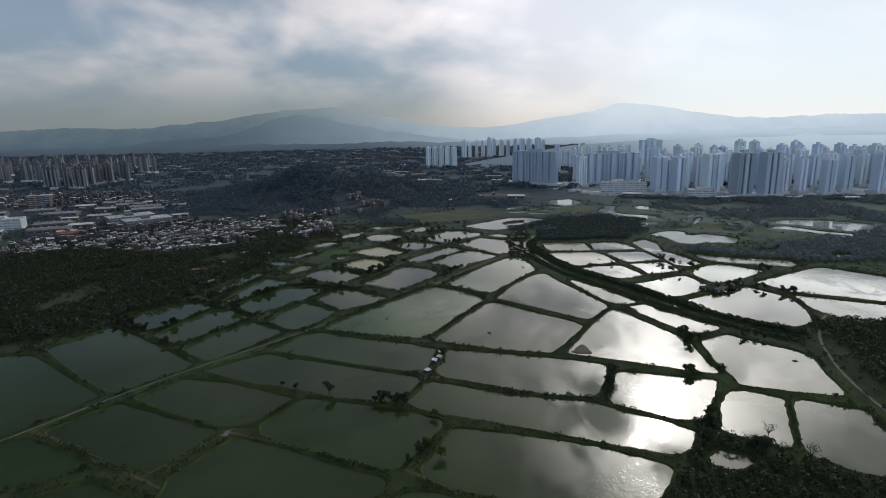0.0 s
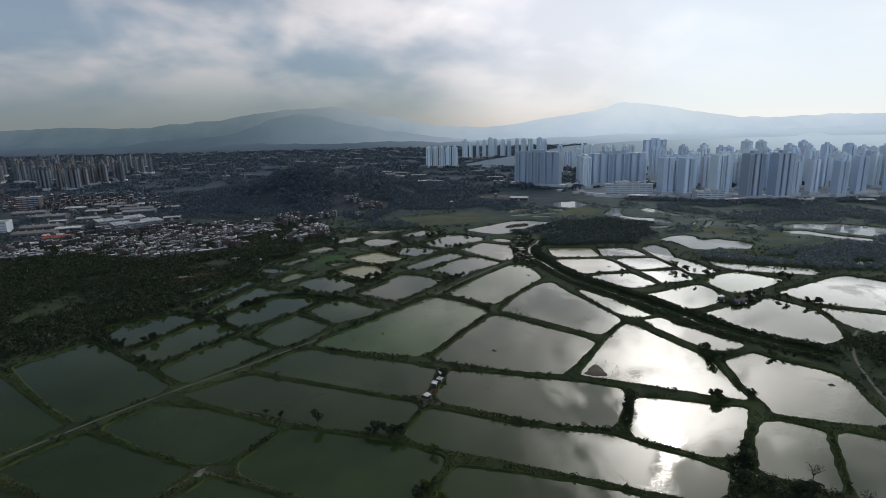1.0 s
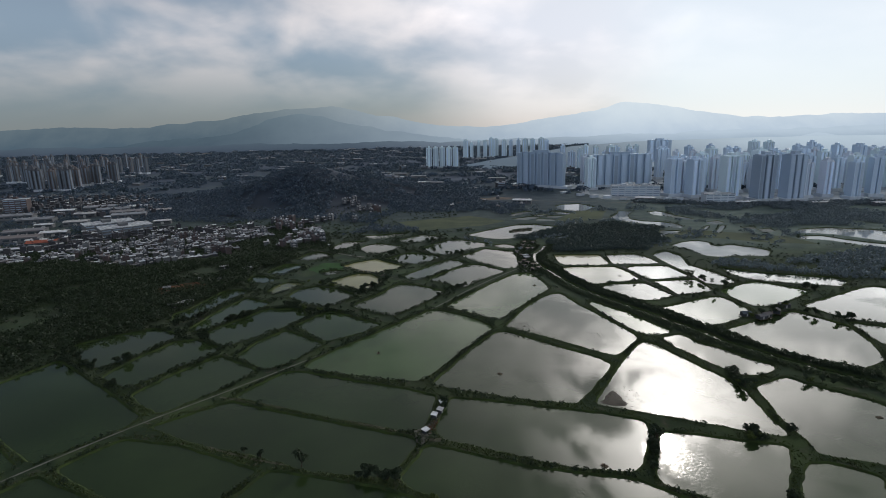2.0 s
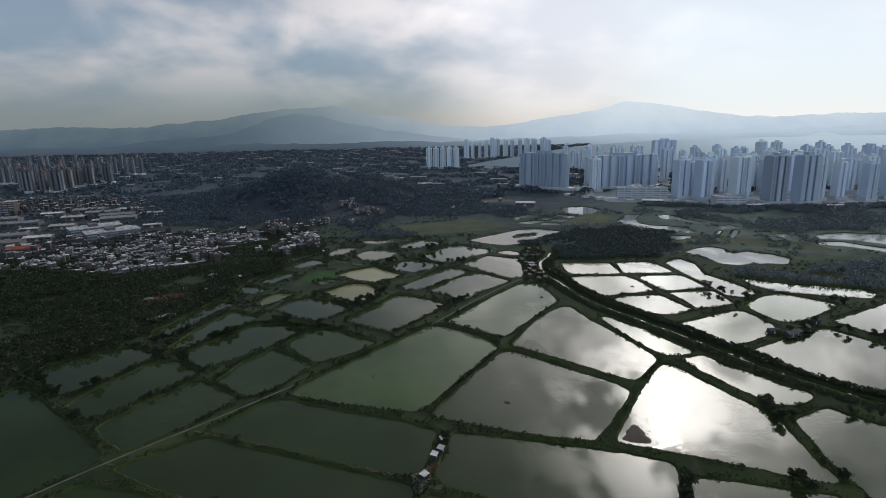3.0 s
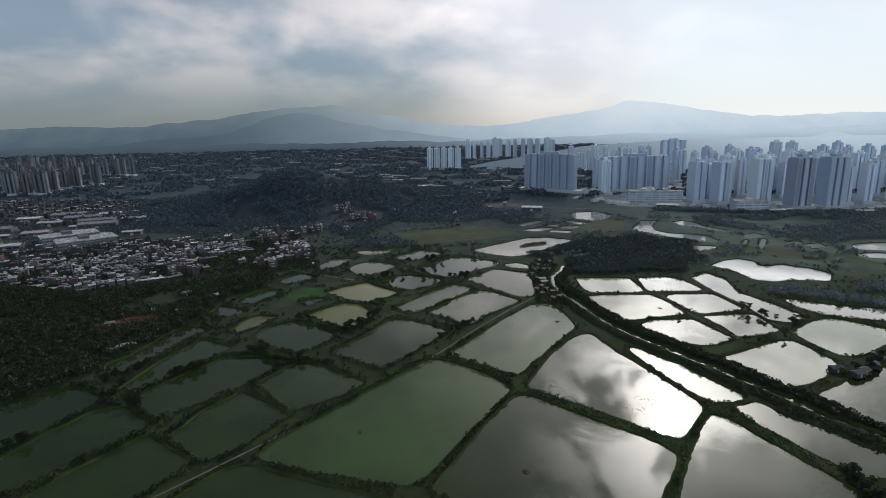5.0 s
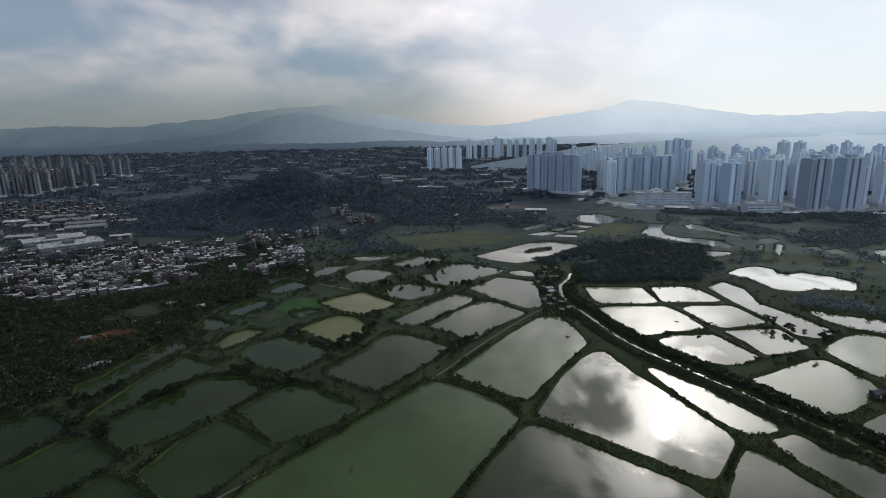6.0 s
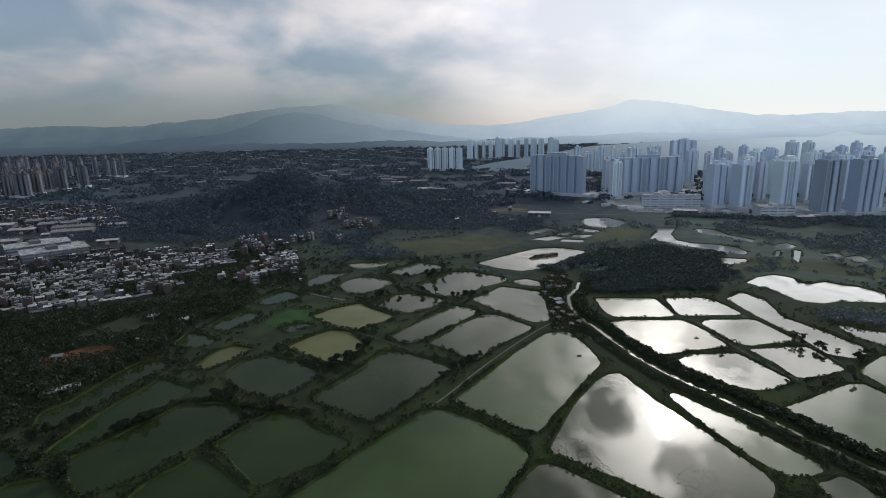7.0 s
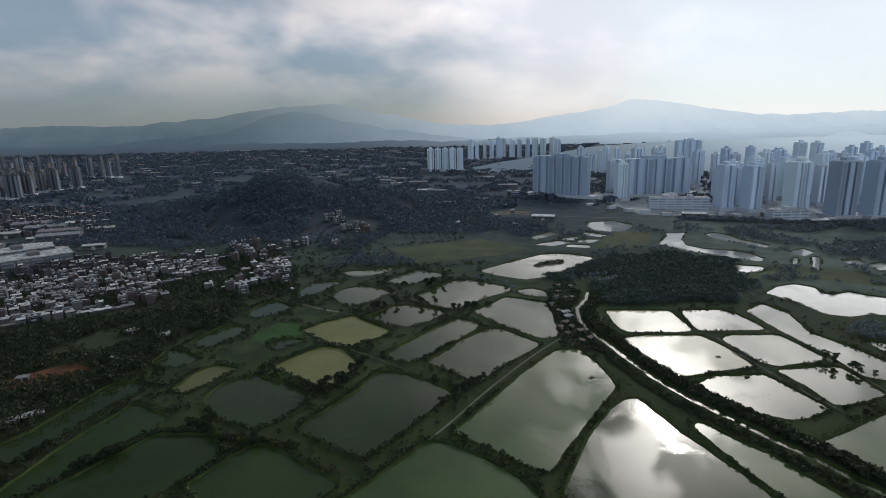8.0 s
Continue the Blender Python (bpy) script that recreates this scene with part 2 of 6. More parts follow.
HILLSIDE = material("hazed_scrub_slope", dust((0.046, 0.060, 0.084), (0.032, 0.044, 0.066), 0.02))
LEAF_LIGHT = material("fresh_leaves", leaves((0.030, 0.050, 0.014), (0.095, 0.125, 0.030)))
REED = material("reeds", leaves((0.027, 0.042, 0.015), (0.068, 0.088, 0.030)))
BARK = material("bark", dust((0.09, 0.07, 0.05), (0.05, 0.04, 0.03), 1.5))
# walls darkened and cooled: shade and haze held in their colours
WALLS = [material("white_render", plaster((0.143, 0.150, 0.165))), material("grey_render", plaster((0.064, 0.068, 0.079))),
         material("pink_tile", plaster((0.098, 0.079, 0.083))), material("cream_tile", plaster((0.094, 0.090, 0.094)))]
BACK_WALL = material("weathered_render", island_paint((0.050, 0.054, 0.066), (0.12, 0.112, 0.12)))
BACK_ROOF = material("mixed_roofs", island_paint((0.050, 0.055, 0.074), (0.74, 0.77, 0.80)))
BLOCK_WALL = material("pale_block_render", plaster((0.50, 0.55, 0.62), 0.8))
ROOFTOP = material("rooftop", dust((0.54, 0.57, 0.62), (0.16, 0.18, 0.21), 0.3))
WHITE_ROOF = material("white_roof", sheet_metal((0.62, 0.65, 0.70)))
GREY_ROOF = material("grey_roof", sheet_metal((0.24, 0.26, 0.30)))
RED_ROOF = material("red_roof", sheet_metal((0.30, 0.09, 0.06)))
RUST_ROOF = material("rusty_roof", sheet_metal((0.055, 0.052, 0.050)))
BLUE_ROOF = material("blue_roof", sheet_metal((0.060, 0.078, 0.105)))
GLASS = material("window_glass", glazing((0.035, 0.045, 0.055)))
# tower tiles and glass paled and blued: haze put into their colours
TOWER_WALLS = [material("hazed_pale_tile", plaster((0.69, 0.82, 0.90), 0.8, 0.05)), material("grey_tower_tile", plaster((0.57, 0.70, 0.86), 0.8, 0.05)),
               material("hazed_blue_tile", plaster((0.63, 0.70, 0.82), 0.8, 0.05)), material("hazed_soft_blue_tile", plaster((0.62, 0.72, 0.86), 0.8, 0.05)),
               material("hazed_dark_tile", plaster((0.38, 0.47, 0.59), 0.8, 0.05)),
               material("hazed_blue_grey_tile", plaster((0.37, 0.47, 0.60), 0.85, 0.05))]
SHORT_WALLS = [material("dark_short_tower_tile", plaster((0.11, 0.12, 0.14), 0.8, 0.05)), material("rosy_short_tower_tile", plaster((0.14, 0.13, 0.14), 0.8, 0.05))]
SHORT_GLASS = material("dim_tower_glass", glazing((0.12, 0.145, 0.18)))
ROW_GLASS = material("hazed_row_glass", glazing((0.24, 0.30, 0.38)))
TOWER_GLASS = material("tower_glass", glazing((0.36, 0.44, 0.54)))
BLOCK_GLASS = material("block_glass", glazing((0.16, 0.20, 0.25)))
METAL = material("painted_metal", dust((0.5, 0.5, 0.5), (0.35, 0.35, 0.36), 1.0, 0.5))
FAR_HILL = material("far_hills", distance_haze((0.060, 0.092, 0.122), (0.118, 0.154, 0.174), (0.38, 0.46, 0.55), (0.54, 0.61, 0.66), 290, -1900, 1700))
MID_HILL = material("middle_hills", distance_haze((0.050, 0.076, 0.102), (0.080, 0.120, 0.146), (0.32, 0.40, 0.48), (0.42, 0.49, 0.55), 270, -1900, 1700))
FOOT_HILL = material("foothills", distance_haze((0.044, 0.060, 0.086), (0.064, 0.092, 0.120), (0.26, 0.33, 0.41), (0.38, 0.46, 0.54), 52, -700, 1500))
HAZE_RIDGE = material("haze_ridge_glow", distance_haze((0.080, 0.108, 0.142), (0.115, 0.150, 0.184), (0.24, 0.30, 0.37), (0.38, 0.46, 0.53), 64, 200, 1200))


# ---- building helpers ----
def mesh_of(name, verts, faces, mat, smooth=False):
    me = bpy.data.meshes.new(name)
    me.from_pydata([tuple(v) for v in verts], [], faces)
    me.materials.append(mat)
    if smooth:
        me.polygons.foreach_set("use_smooth", [True] * len(me.polygons))
    me.update()
    return me


def quads_mesh(name, corners, mat):
    """One mesh of loose four-cornered leaves; corners is an array n x 4 x 3."""
    n = len(corners)
    me = bpy.data.meshes.new(name)
    me.vertices.add(4 * n), me.loops.add(4 * n), me.polygons.add(n)
    me.vertices.foreach_set("co", np.ascontiguousarray(corners, dtype=np.float32).ravel())
    me.loops.foreach_set("vertex_index", np.arange(4 * n, dtype=np.int32))
    me.polygons.foreach_set("loop_start", np.arange(0, 4 * n, 4, dtype=np.int32))
    me.materials.append(mat)
    me.update(calc_edges=True)
    return me


def part(name, bm, mat, parent, label="", at=None):
    """Links a bmesh, or a ready mesh, as one object under a thing or under a part."""
    if isinstance(bm, bmesh.types.BMesh):
        me = bpy.data.meshes.new(name)
        bm.to_mesh(me)
        bm.free()
        me.materials.append(mat)
    else:
        me = bm
    ob = new(name, me)
    ob.parent = parent
    if at is not None:
        ob.matrix_basis = at
    if label:
        ob["label"] = label
    return ob


def box(bm, x0, x1, y0, y1, z0, z1, bevel=0.0):
    made = bmesh.ops.create_cube(bm, size=1.0, matrix=Matrix.LocRotScale(((x0 + x1) / 2, (y0 + y1) / 2, (z0 + z1) / 2), None, (x1 - x0, y1 - y0, z1 - z0)))
    if bevel:
        edges = {e for v in made["verts"] for e in v.link_edges}
        bmesh.ops.bevel(bm, geom=list(edges), offset=bevel, segments=1, affect="EDGES")
    return bm


def boxes(*rows):
    bm = bmesh.new()
    for row in rows:
        box(bm, *row)
    return bm


def storeys(outline, height, step, ledge, low=-0.5):
    """A wall as one closed skin over an outline, with a thin ledge at each storey."""
    bm = bmesh.new()
    mid = np.mean(outline, axis=0)
    o = np.asarray(outline, float)
    out = o + np.sign(o - mid) * ledge
    levels = [(low, o)]
    z = step
    while z < height - step * 0.5:
        levels += [(z - 0.12, o), (z - 0.12, out), (z + 0.12, out), (z + 0.12, o)]
        z += step
    levels.append((height, o))
    rings = [[bm.verts.new((x, y, z)) for x, y in ring] for z, ring in levels]
    n = len(o)
    for a, b in zip(rings, rings[1:]):
        for i in range(n):
            bm.faces.new((a[i], a[(i + 1) % n], b[(i + 1) % n], b[i]))
    bm.faces.new(rings[-1])
    return bm


def within(points, ring):
    """Which of the points lie inside the ring."""
    p, r = np.asarray(points, float), np.asarray(ring, float)
    s = np.roll(r, -1, 0)
    y = p[:, 1:2]
    cross = (r[None, :, 1] > y) != (s[None, :, 1] > y)
    at = (s[:, 0] - r[:, 0])[None] * (y - r[None, :, 1]) / np.where(s[:, 1] == r[:, 1], 1e-9, s[:, 1] - r[:, 1])[None] + r[None, :, 0]
    return (np.sum(cross & (p[:, 0:1] < at), axis=1) % 2).astype(bool)


def to_ring(points, ring):
    """How far the points lie from the ring's line."""
    p, a = np.asarray(points, float), np.asarray(ring, float)
    b = np.roll(a, -1, 0)
    d = b - a
    t = np.clip(np.einsum("nij,ij->ni", p[:, None] - a[None], d) / np.maximum((d * d).sum(1), 1e-9)[None], 0, 1)
    return np.sqrt(((p[:, None] - a[None] - t[..., None] * d[None]) ** 2).sum(-1)).min(1)


def soften(ring, rounds=2, cut=1.8):
    """The ring with its corners rounded off."""
    r = np.asarray(ring, float)
    for step in range(rounds):
        a, b = np.roll(r, 1, 0), np.roll(r, -1, 0)
        la, lb = np.hypot(*(a - r).T)[:, None], np.hypot(*(b - r).T)[:, None]
        reach = cut / (step + 1)
        r = np.stack([r + (a - r) * np.minimum(0.3, reach / la), r + (b - r) * np.minimum(0.3, reach / lb)], 1).reshape(-1, 2)
    return r


def evenly(ring, step, closed=True):
    r = np.asarray(ring, float)
    ends = np.roll(r, -1, 0) if closed else r[1:]
    out = []
    for a, b in zip(r, ends):
        n = max(1, int(round(np.hypot(*(b - a)) / step)))
        out += [a + (b - a) * k / n for k in range(n)]
    return np.array(out if closed else out + [r[-1]])


def outward(ring, by):
    """The ring, counter-clockwise, moved outwards."""
    d = np.roll(ring, -1, 0) - np.roll(ring, 1, 0)
    d /= np.maximum(np.hypot(d[:, 0], d[:, 1]), 1e-9)[:, None]
    return ring + np.stack([d[:, 1], -d[:, 0]], 1) * by


# ---- the lie of the land ----
HILLS = [(-240, 1015, 46, 85, 95), (-140, 1080, 27, 110, 70), (-350, 1060, 22, 110, 90)]


def land(x, y):
    """Height of the ground over the plain."""
    return sum(h * np.exp(-((x - a) / p) ** 2 - ((y - b) / q) ** 2) for a, b, h, p, q in HILLS)


RINGS, LAND_EDGES = [], []
rng = np.random.default_rng(7)


def wobble(ring, by):
    k = np.arange(len(ring))
    w = sum(np.sin(k[:, None] * f + rng.uniform(0, 6.3, 2)) for f in (0.31, 0.83, 1.9)) / 3
    return ring + w * by


def bowl(name, ring, mat, label, category, group, level=-0.6, slope=0.7):
    """Water in a hollow with a grassy bank round it; the ground is cut out along the bank's top."""
    top = outward(ring, slope)
    n = len(ring)
    ob = new(name, mesh_of(name, [(x, y, level) for x, y in ring], [list(range(n))], mat))
    tagged(ob, label, category, group, "structure")
    low = outward(ring, -0.5)
    mid = outward(ring, slope * 0.45) + rng.normal(0, 0.12, ring.shape)
    verts = [(x, y, level - 0.25) for x, y in low] + [(x, y, level * 0.35 + 0.1 * math.sin(i * 1.7)) for i, (x, y) in enumerate(mid)] + [(x, y, 0.0) for x, y in top]
    faces = [[a * n + i, a * n + (i + 1) % n, (a + 1) * n + (i + 1) % n, (a + 1) * n + i] for a in (0, 1) for i in range(n)]
    part("bank", mesh_of("bank", verts, faces, BANK, True), BANK, ob, "grassy earth bank")
    RINGS.append(ring)
    LAND_EDGES.append(top)
    return ob


LABELS = {"murky": "fish pond with murky grey-green water between grassy bunds", "green": "large fish pond with dull green water between bunds",
          "olive": "fish pond with olive-brown water between grassy bunds", "pale": "shallow silty fish pond with pale water between bunds",
          "lake": "shallow reedy lake with sky glare put into its pale water"}


def pond(kind, *corners):
    ring = evenly(soften(corners, 2), 3.0)
    return bowl("lake" if kind == "lake" else "fish_pond", wobble(ring, 0.55), WATER[kind], LABELS[kind], "lake" if kind == "lake" else "pond", "reedy lakes" if kind == "lake" else "fish ponds")


pond("murky", (-209.8, 193.7), (-188.4, 221.4), (-173.7, 246.9), (-248.7, 301.4), (-310, 296.3))
pond("murky", (-193.2, 264.6), (-168.3, 248.8), (-146.1, 274.1), (-143.4, 283.8), (-208.6, 335.1), (-226.5, 347.6), (-238.4, 321.9), (-248.4, 311.1))
pond("murky", (-213.2, 348), (-196.8, 336.2), (-185.4, 350.4), (-180.1, 364.5), (-172.5, 384.8), (-194.3, 397.6), (-216.4, 385.3), (-232.2, 370.3))
pond("murky", (-166, 311.8), (-153.2, 333.6), (-140.9, 348.2), (-137.6, 361.4), (-159.3, 375.7), (-169.9, 373.6), (-182.7, 347.3), (-187.3, 325.6))
pond("murky", (-147.1, 292.8), (-135.2, 286), (-111.7, 315.9), (-105.1, 330.6), (-133.5, 350.2), (-150.4, 325.5), (-159.8, 304.1))
pond("murky", (-100, 330.1), (-87.1, 342.1), (-75.1, 364.9), (-104.5, 388.8), (-117.3, 372.3), (-123.2, 349.7))
pond("murky", (-167, 209.1), (-133.8, 190.4), (-115.9, 185), (-105.3, 201.6), (-101, 213.4), (-132.2, 226.8), (-161.3, 240.2), (-178.8, 213.8))
pond("murky", (-178.4, 173.1), (-153.3, 180.2), (-144.1, 192.2), (-184.9, 211.2), (-200.9, 199.2))
pond("murky", (-154.4, 153.7), (-103.3, 153.3), (-104.5, 162.9), (-112.8, 168.9), (-137.5, 180.1), (-156.8, 164.6))
pond("murky", (-130, 229.2), (-98.3, 214.8), (-87.4, 218.9), (-74.6, 241.5), (-82.1, 244.2), (-115.5, 259.8), (-141.3, 264.5), (-155.8, 244.4))
pond("murky", (-123.4, 268.8), (-103.8, 258.7), (-77.9, 250.9), (-52.6, 239.5), (-26.1, 235.5), (-20.2, 240.9), (-13.1, 256.5), (-15.6, 261.7), (-72.9, 282.3), (-106.3, 296), (-133.7, 274.3))
pond("murky", (-93.6, 295.8), (-60.7, 281.8), (-16.5, 266.1), (-10.8, 269.3), (-5.2, 297.4), (-22.6, 305.6), (-47.3, 314.7), (-68.0, 322.6), (-82.6, 328.0), (-89.8, 325.6), (-106.1, 299.9))
pond("green", (-78.7, 332.1), (-59.1, 324.9), (-35.7, 317.2), (-19.8, 313.8), (-13.4, 314.4), (-6.9, 323.5), (10.8, 352.7), (28.9, 381.7), (30.6, 388.6), (18.5, 404.3), (-1.2, 420.2), (-11, 423.4), (-30.6, 398.9), (-47.1, 378.3), (-66.2, 355.8), (-78, 338.3))
pond("murky", (-79, 207.8), (-64.5, 200.8), (-43.8, 191.4), (-22, 182.1), (-16.6, 186.3), (-10.4, 197.8), (-2.7, 210.5), (-1.2, 217.2), (-23.8, 229.2), (-40.6, 233.2), (-69.7, 241.4), (-84, 214.7))
pond("murky", (-102.5, 153.2), (-33.6, 146.2), (-28.1, 165.6), (-22.7, 173.4), (-23.8, 177.8), (-52.7, 191.3), (-76.4, 202.1), (-91.1, 208.4), (-106.2, 180.7))
pond("murky", (-14.1, 228.5), (-3.2, 222.8), (17.1, 216.6), (45.2, 205.2), (75.1, 193.7), (91, 187.6), (98.5, 192.7), (106.2, 204.4), (96.8, 212.8), (80, 221.9), (69.2, 231.3), (30.7, 239.7), (0.6, 253.1), (-9.2, 255.8), (-18.9, 234.6))
pond("murky", (-0.9, 259.5), (19.7, 251), (46.8, 239.9), (69.6, 235.4), (74.7, 239.5), (84.1, 257.7), (87, 268), (85.0, 271.9), (72.6, 277.4), (60.8, 281.0), (41.5, 285.3), (21.4, 291.4), (1.4, 295.8), (-5.9, 267.8))
pond("murky", (24.9, 370), (13.4, 350.9), (0.6, 326), (-8.1, 309.4), (0.3, 305.6), (30.4, 294.2), (46.8, 290), (59.4, 287.6), (62.3, 288.8), (73.8, 303.6), (88.7, 325.5), (89.4, 330.1), (84.6, 338.1), (72, 349.1), (58.3, 361.2), (38.6, 379.2), (33.5, 379.4))
pond("murky", (73.5, 446.4), (58.7, 426), (38.4, 388.2), (47.4, 380.8), (60.5, 371), (74.4, 357.5), (94.6, 339.8), (99.5, 342.7), (116.4, 362.9), (117.6, 369.1), (112.1, 386.2), (104.9, 406.4), (95.6, 432.4), (89.3, 456), (83.1, 455.3))
pond("green", (-0.1, 430), (15.9, 416.8), (33, 402), (37.3, 401.8), (60.7, 437.2), (82.8, 467.5), (81.1, 492), (75.5, 514.2), (61.3, 513.7), (36.1, 482.2), (16.1, 452.8))
pond("murky", (108, 347.1), (94.9, 328), (82, 307.2), (69.2, 286.7), (76.1, 283.6), (96.4, 275.3), (111.6, 269), (140, 256.2), (143.1, 259.2), (142.7, 269.5), (144.2, 284.1), (145.3, 297.6), (143.7, 305.1), (139.9, 317.4), (134.3, 328.9), (127.1, 344.8), (123.8, 354.9), (118.5, 359.2))
pond("murky", (77.4, 229.4), (87.8, 223.2), (102.3, 213.4), (113.1, 213), (128.8, 234.6), (137.8, 249.7), (97.1, 261.7), (89.8, 261.2), (79, 237.2))
pond("murky", (-1.9, 172.1), (21.4, 164), (64.3, 156.2), (73.3, 162.6), (81.9, 172.3), (86.6, 180.5), (74.9, 187.6), (61.5, 195), (48.9, 199.5), (15, 209), (2.9, 211.5), (-11.2, 180.6))
pond("murky", (-22.4, 153.1), (14.4, 145.8), (34.1, 157.5), (11.6, 164.3), (-7.4, 169.5), (-16.6, 169.7))
pond("murky", (147.5, 271.8), (147.4, 251.6), (145.4, 244.8), (153.3, 241.5), (167.2, 236.7), (187.1, 231.1), (192, 235.4), (195.4, 252.1), (202.4, 275), (198, 284.7), (178.6, 302.3), (174.5, 310.1), (152.9, 300.3))
pond("murky", (116.1, 204.1), (125.5, 198.2), (133.7, 192.1), (138.5, 191.1), (146, 204.6), (155.8, 223), (159.4, 230.6), (146.4, 238.7), (138.4, 239), (127.7, 226.9))
pond("murky", (151.8, 208.8), (143.4, 192.4), (142.2, 186.4), (152.1, 175.5), (160.1, 172.3), (164.1, 160.9), (182.2, 182), (183, 197.5), (184.8, 207.9), (189.7, 217.7), (165.6, 229.5), (160.7, 225.4))
pond("murky", (101.3, 180.6), (111.4, 177.4), (120.2, 184.2), (108, 191.5), (102.4, 186.5))
pond("murky", (133.3, 351.6), (138.2, 340.6), (143.9, 328.1), (149.3, 317.1), (154.1, 311.9), (162.9, 312.8), (171.2, 316.3), (175.7, 321.4), (174.3, 325.1), (165.1, 333.5), (161.4, 343.9), (151.3, 354.3), (145.1, 369.2), (131.3, 364.7))
pond("green", (108.4, 412), (113.3, 393.5), (119.3, 377.6), (123.3, 369.5), (133.3, 369), (140.1, 372), (141.1, 375.9), (137.2, 383.6), (132.3, 393.3), (125.9, 409.5), (115.6, 423), (109.9, 434.5), (104.4, 431.9))
pond("pale", (108.2, 556.7), (110.3, 538), (146.1, 536.4), (154.1, 539.5), (153.3, 576.8), (109.6, 579.4))
pond("murky", (156.8, 546.1), (157.5, 537.4), (196.5, 537.3), (199.8, 541.4), (195.6, 566.8), (188.1, 577.2), (160.8, 576.4))
pond("pale", (108.2, 504.6), (114.8, 480.3), (118.5, 476.6), (137.6, 481.6), (162.8, 486.7), (163.5, 487.2), (162.1, 508.5), (155.2, 531.3), (119.5, 533.1), (105.3, 529.7))
pond("murky", (168.1, 493.7), (173.6, 486.7), (201.4, 491.3), (206.9, 497.2), (202.3, 529.7), (170.8, 531.3), (163.9, 524.2))
pond("murky", (125.3, 459.4), (136.2, 443), (147.6, 434.1), (156.7, 434.9), (168.4, 440.7), (173.4, 444.5), (168, 461.5), (162.9, 478.3), (135.4, 477.3), (123.1, 467.7))
pond("murky", (176.3, 460.9), (176.8, 445.3), (182, 445.1), (204.9, 453.2), (208.1, 456.1), (208.2, 484.7), (199.4, 485.8), (172, 482.7))
pond("murky", (206.6, 533.5), (211.3, 496.5), (211.4, 472.4), (220.3, 467.2), (234.9, 474.4), (238.3, 481.7), (231.9, 508.4), (222.8, 532.8), (230.6, 568.5), (224.3, 587.4), (204.7, 572.9))
pond("green", (156.2, 403.1), (161.3, 388.3), (167.2, 382.2), (180.6, 385.2), (194.2, 393.4), (207.4, 402.9), (210.4, 411), (208.7, 424.4), (205.6, 439.9), (195.6, 438.5), (166.5, 423.9), (150.4, 417.6))
pond("green", (213.7, 434.1), (217.1, 416.6), (229.3, 415.9), (253.8, 430.5), (274.4, 444), (275.8, 452.2), (254.8, 474.4), (239, 470.1), (212.3, 452.9))
pond("murky", (243.7, 496.7), (252.5, 479.6), (282.5, 466.4), (309.1, 457.9), (323.9, 470.2), (322.8, 480.9), (269.6, 501.2), (245.6, 521.6))
pond("lake", (241.8, 601.2), (248.5, 591.8), (250.4, 576), (252.8, 562.5), (263.6, 556.5), (281.9, 560.7), (290.4, 558.2), (309, 555.1), (325.2, 576.2), (318.8, 593.8), (310.6, 598.2), (302.2, 609.5), (286.5, 602.3), (280.8, 609.5), (285, 622), (275.6, 631.6), (258.3, 625.3), (240.2, 610.7))
pond("murky", (180, 352.6), (188.6, 338), (203.3, 323), (219.6, 317.7), (238.2, 326.4), (248, 347.3), (254.8, 377.5), (239.4, 404.6), (225, 400.7), (175.6, 374.3))
pond("murky", (256.1, 406.2), (262.6, 388.8), (294.5, 372.5), (314, 360.4), (327.8, 365.1), (356.3, 404.9), (362.1, 425.4), (335.3, 456.3), (322.1, 453.1), (250.9, 416))
pond("murky", (253.7, 350), (258, 334.4), (284.2, 324), (303.7, 322.7), (319.5, 351.1), (289.1, 366.2), (259.5, 382.3))
pond("lake", (405.6, 658.1), (436.3, 647.5), (449.6, 628.9), (463.5, 605), (485.3, 593.6), (526.6, 644), (513.1, 656.4), (489, 674.3), (455.4, 686.2), (418.5, 679))
pond("lake", (387.7, 629.2), (409.4, 617.1), (422.8, 600.2), (431.6, 578.9), (444.9, 569.3), (461.3, 590.2), (444.1, 604), (431.2, 621.1), (419.6, 642.4), (395.4, 641.7))
pond("murky", (365.2, 486.6), (373.2, 484), (388, 494.7), (390.2, 502.8), (376.6, 501.9), (360.8, 493))
pond("lake", (234.9, 760.5), (242.6, 745), (258.9, 731.9), (271.1, 713.1), (287.2, 699.4), (296.9, 708.9), (297, 731), (282.9, 746.3), (261.6, 755.6), (251.5, 771.9), (259.6, 804.6), (278.6, 836.8), (256.5, 839.1), (249.2, 817.7), (226.4, 782.3))
pond("lake", (294.1, 798.4), (306.3, 780.2), (323.9, 752.5), (334.3, 764.3), (319.2, 793), (319.1, 816.8), (309.5, 833.7), (293.7, 822.4))
pond("lake", (247.1, 663), (246, 654.5), (258.3, 665.6), (274.3, 669.7), (281, 684.1), (260.8, 691.5))
pond("lake", (333.5, 723.3), (339.7, 716.1), (358.3, 730.3), (357.1, 747), (336.5, 736.8))
pond("lake", (308, 684), (310, 682), (331, 713), (326, 713))
pond("lake", (318, 673), (319, 666), (350, 711), (346, 716))
pond("lake", (358, 681), (375, 687), (377, 701), (361, 697))
pond("lake", (367, 659), (386, 671), (392, 690), (372, 682))
pond("lake", (178.7, 860.8), (195.6, 842.2), (213.7, 850.3), (235.3, 883.5), (219.7, 920.7), (190.1, 916), (175.5, 893.9))
pond("lake", (156, 835), (175, 818), (186, 830), (165, 851))
pond("lake", (141, 796), (157, 791), (172, 809), (149, 811))
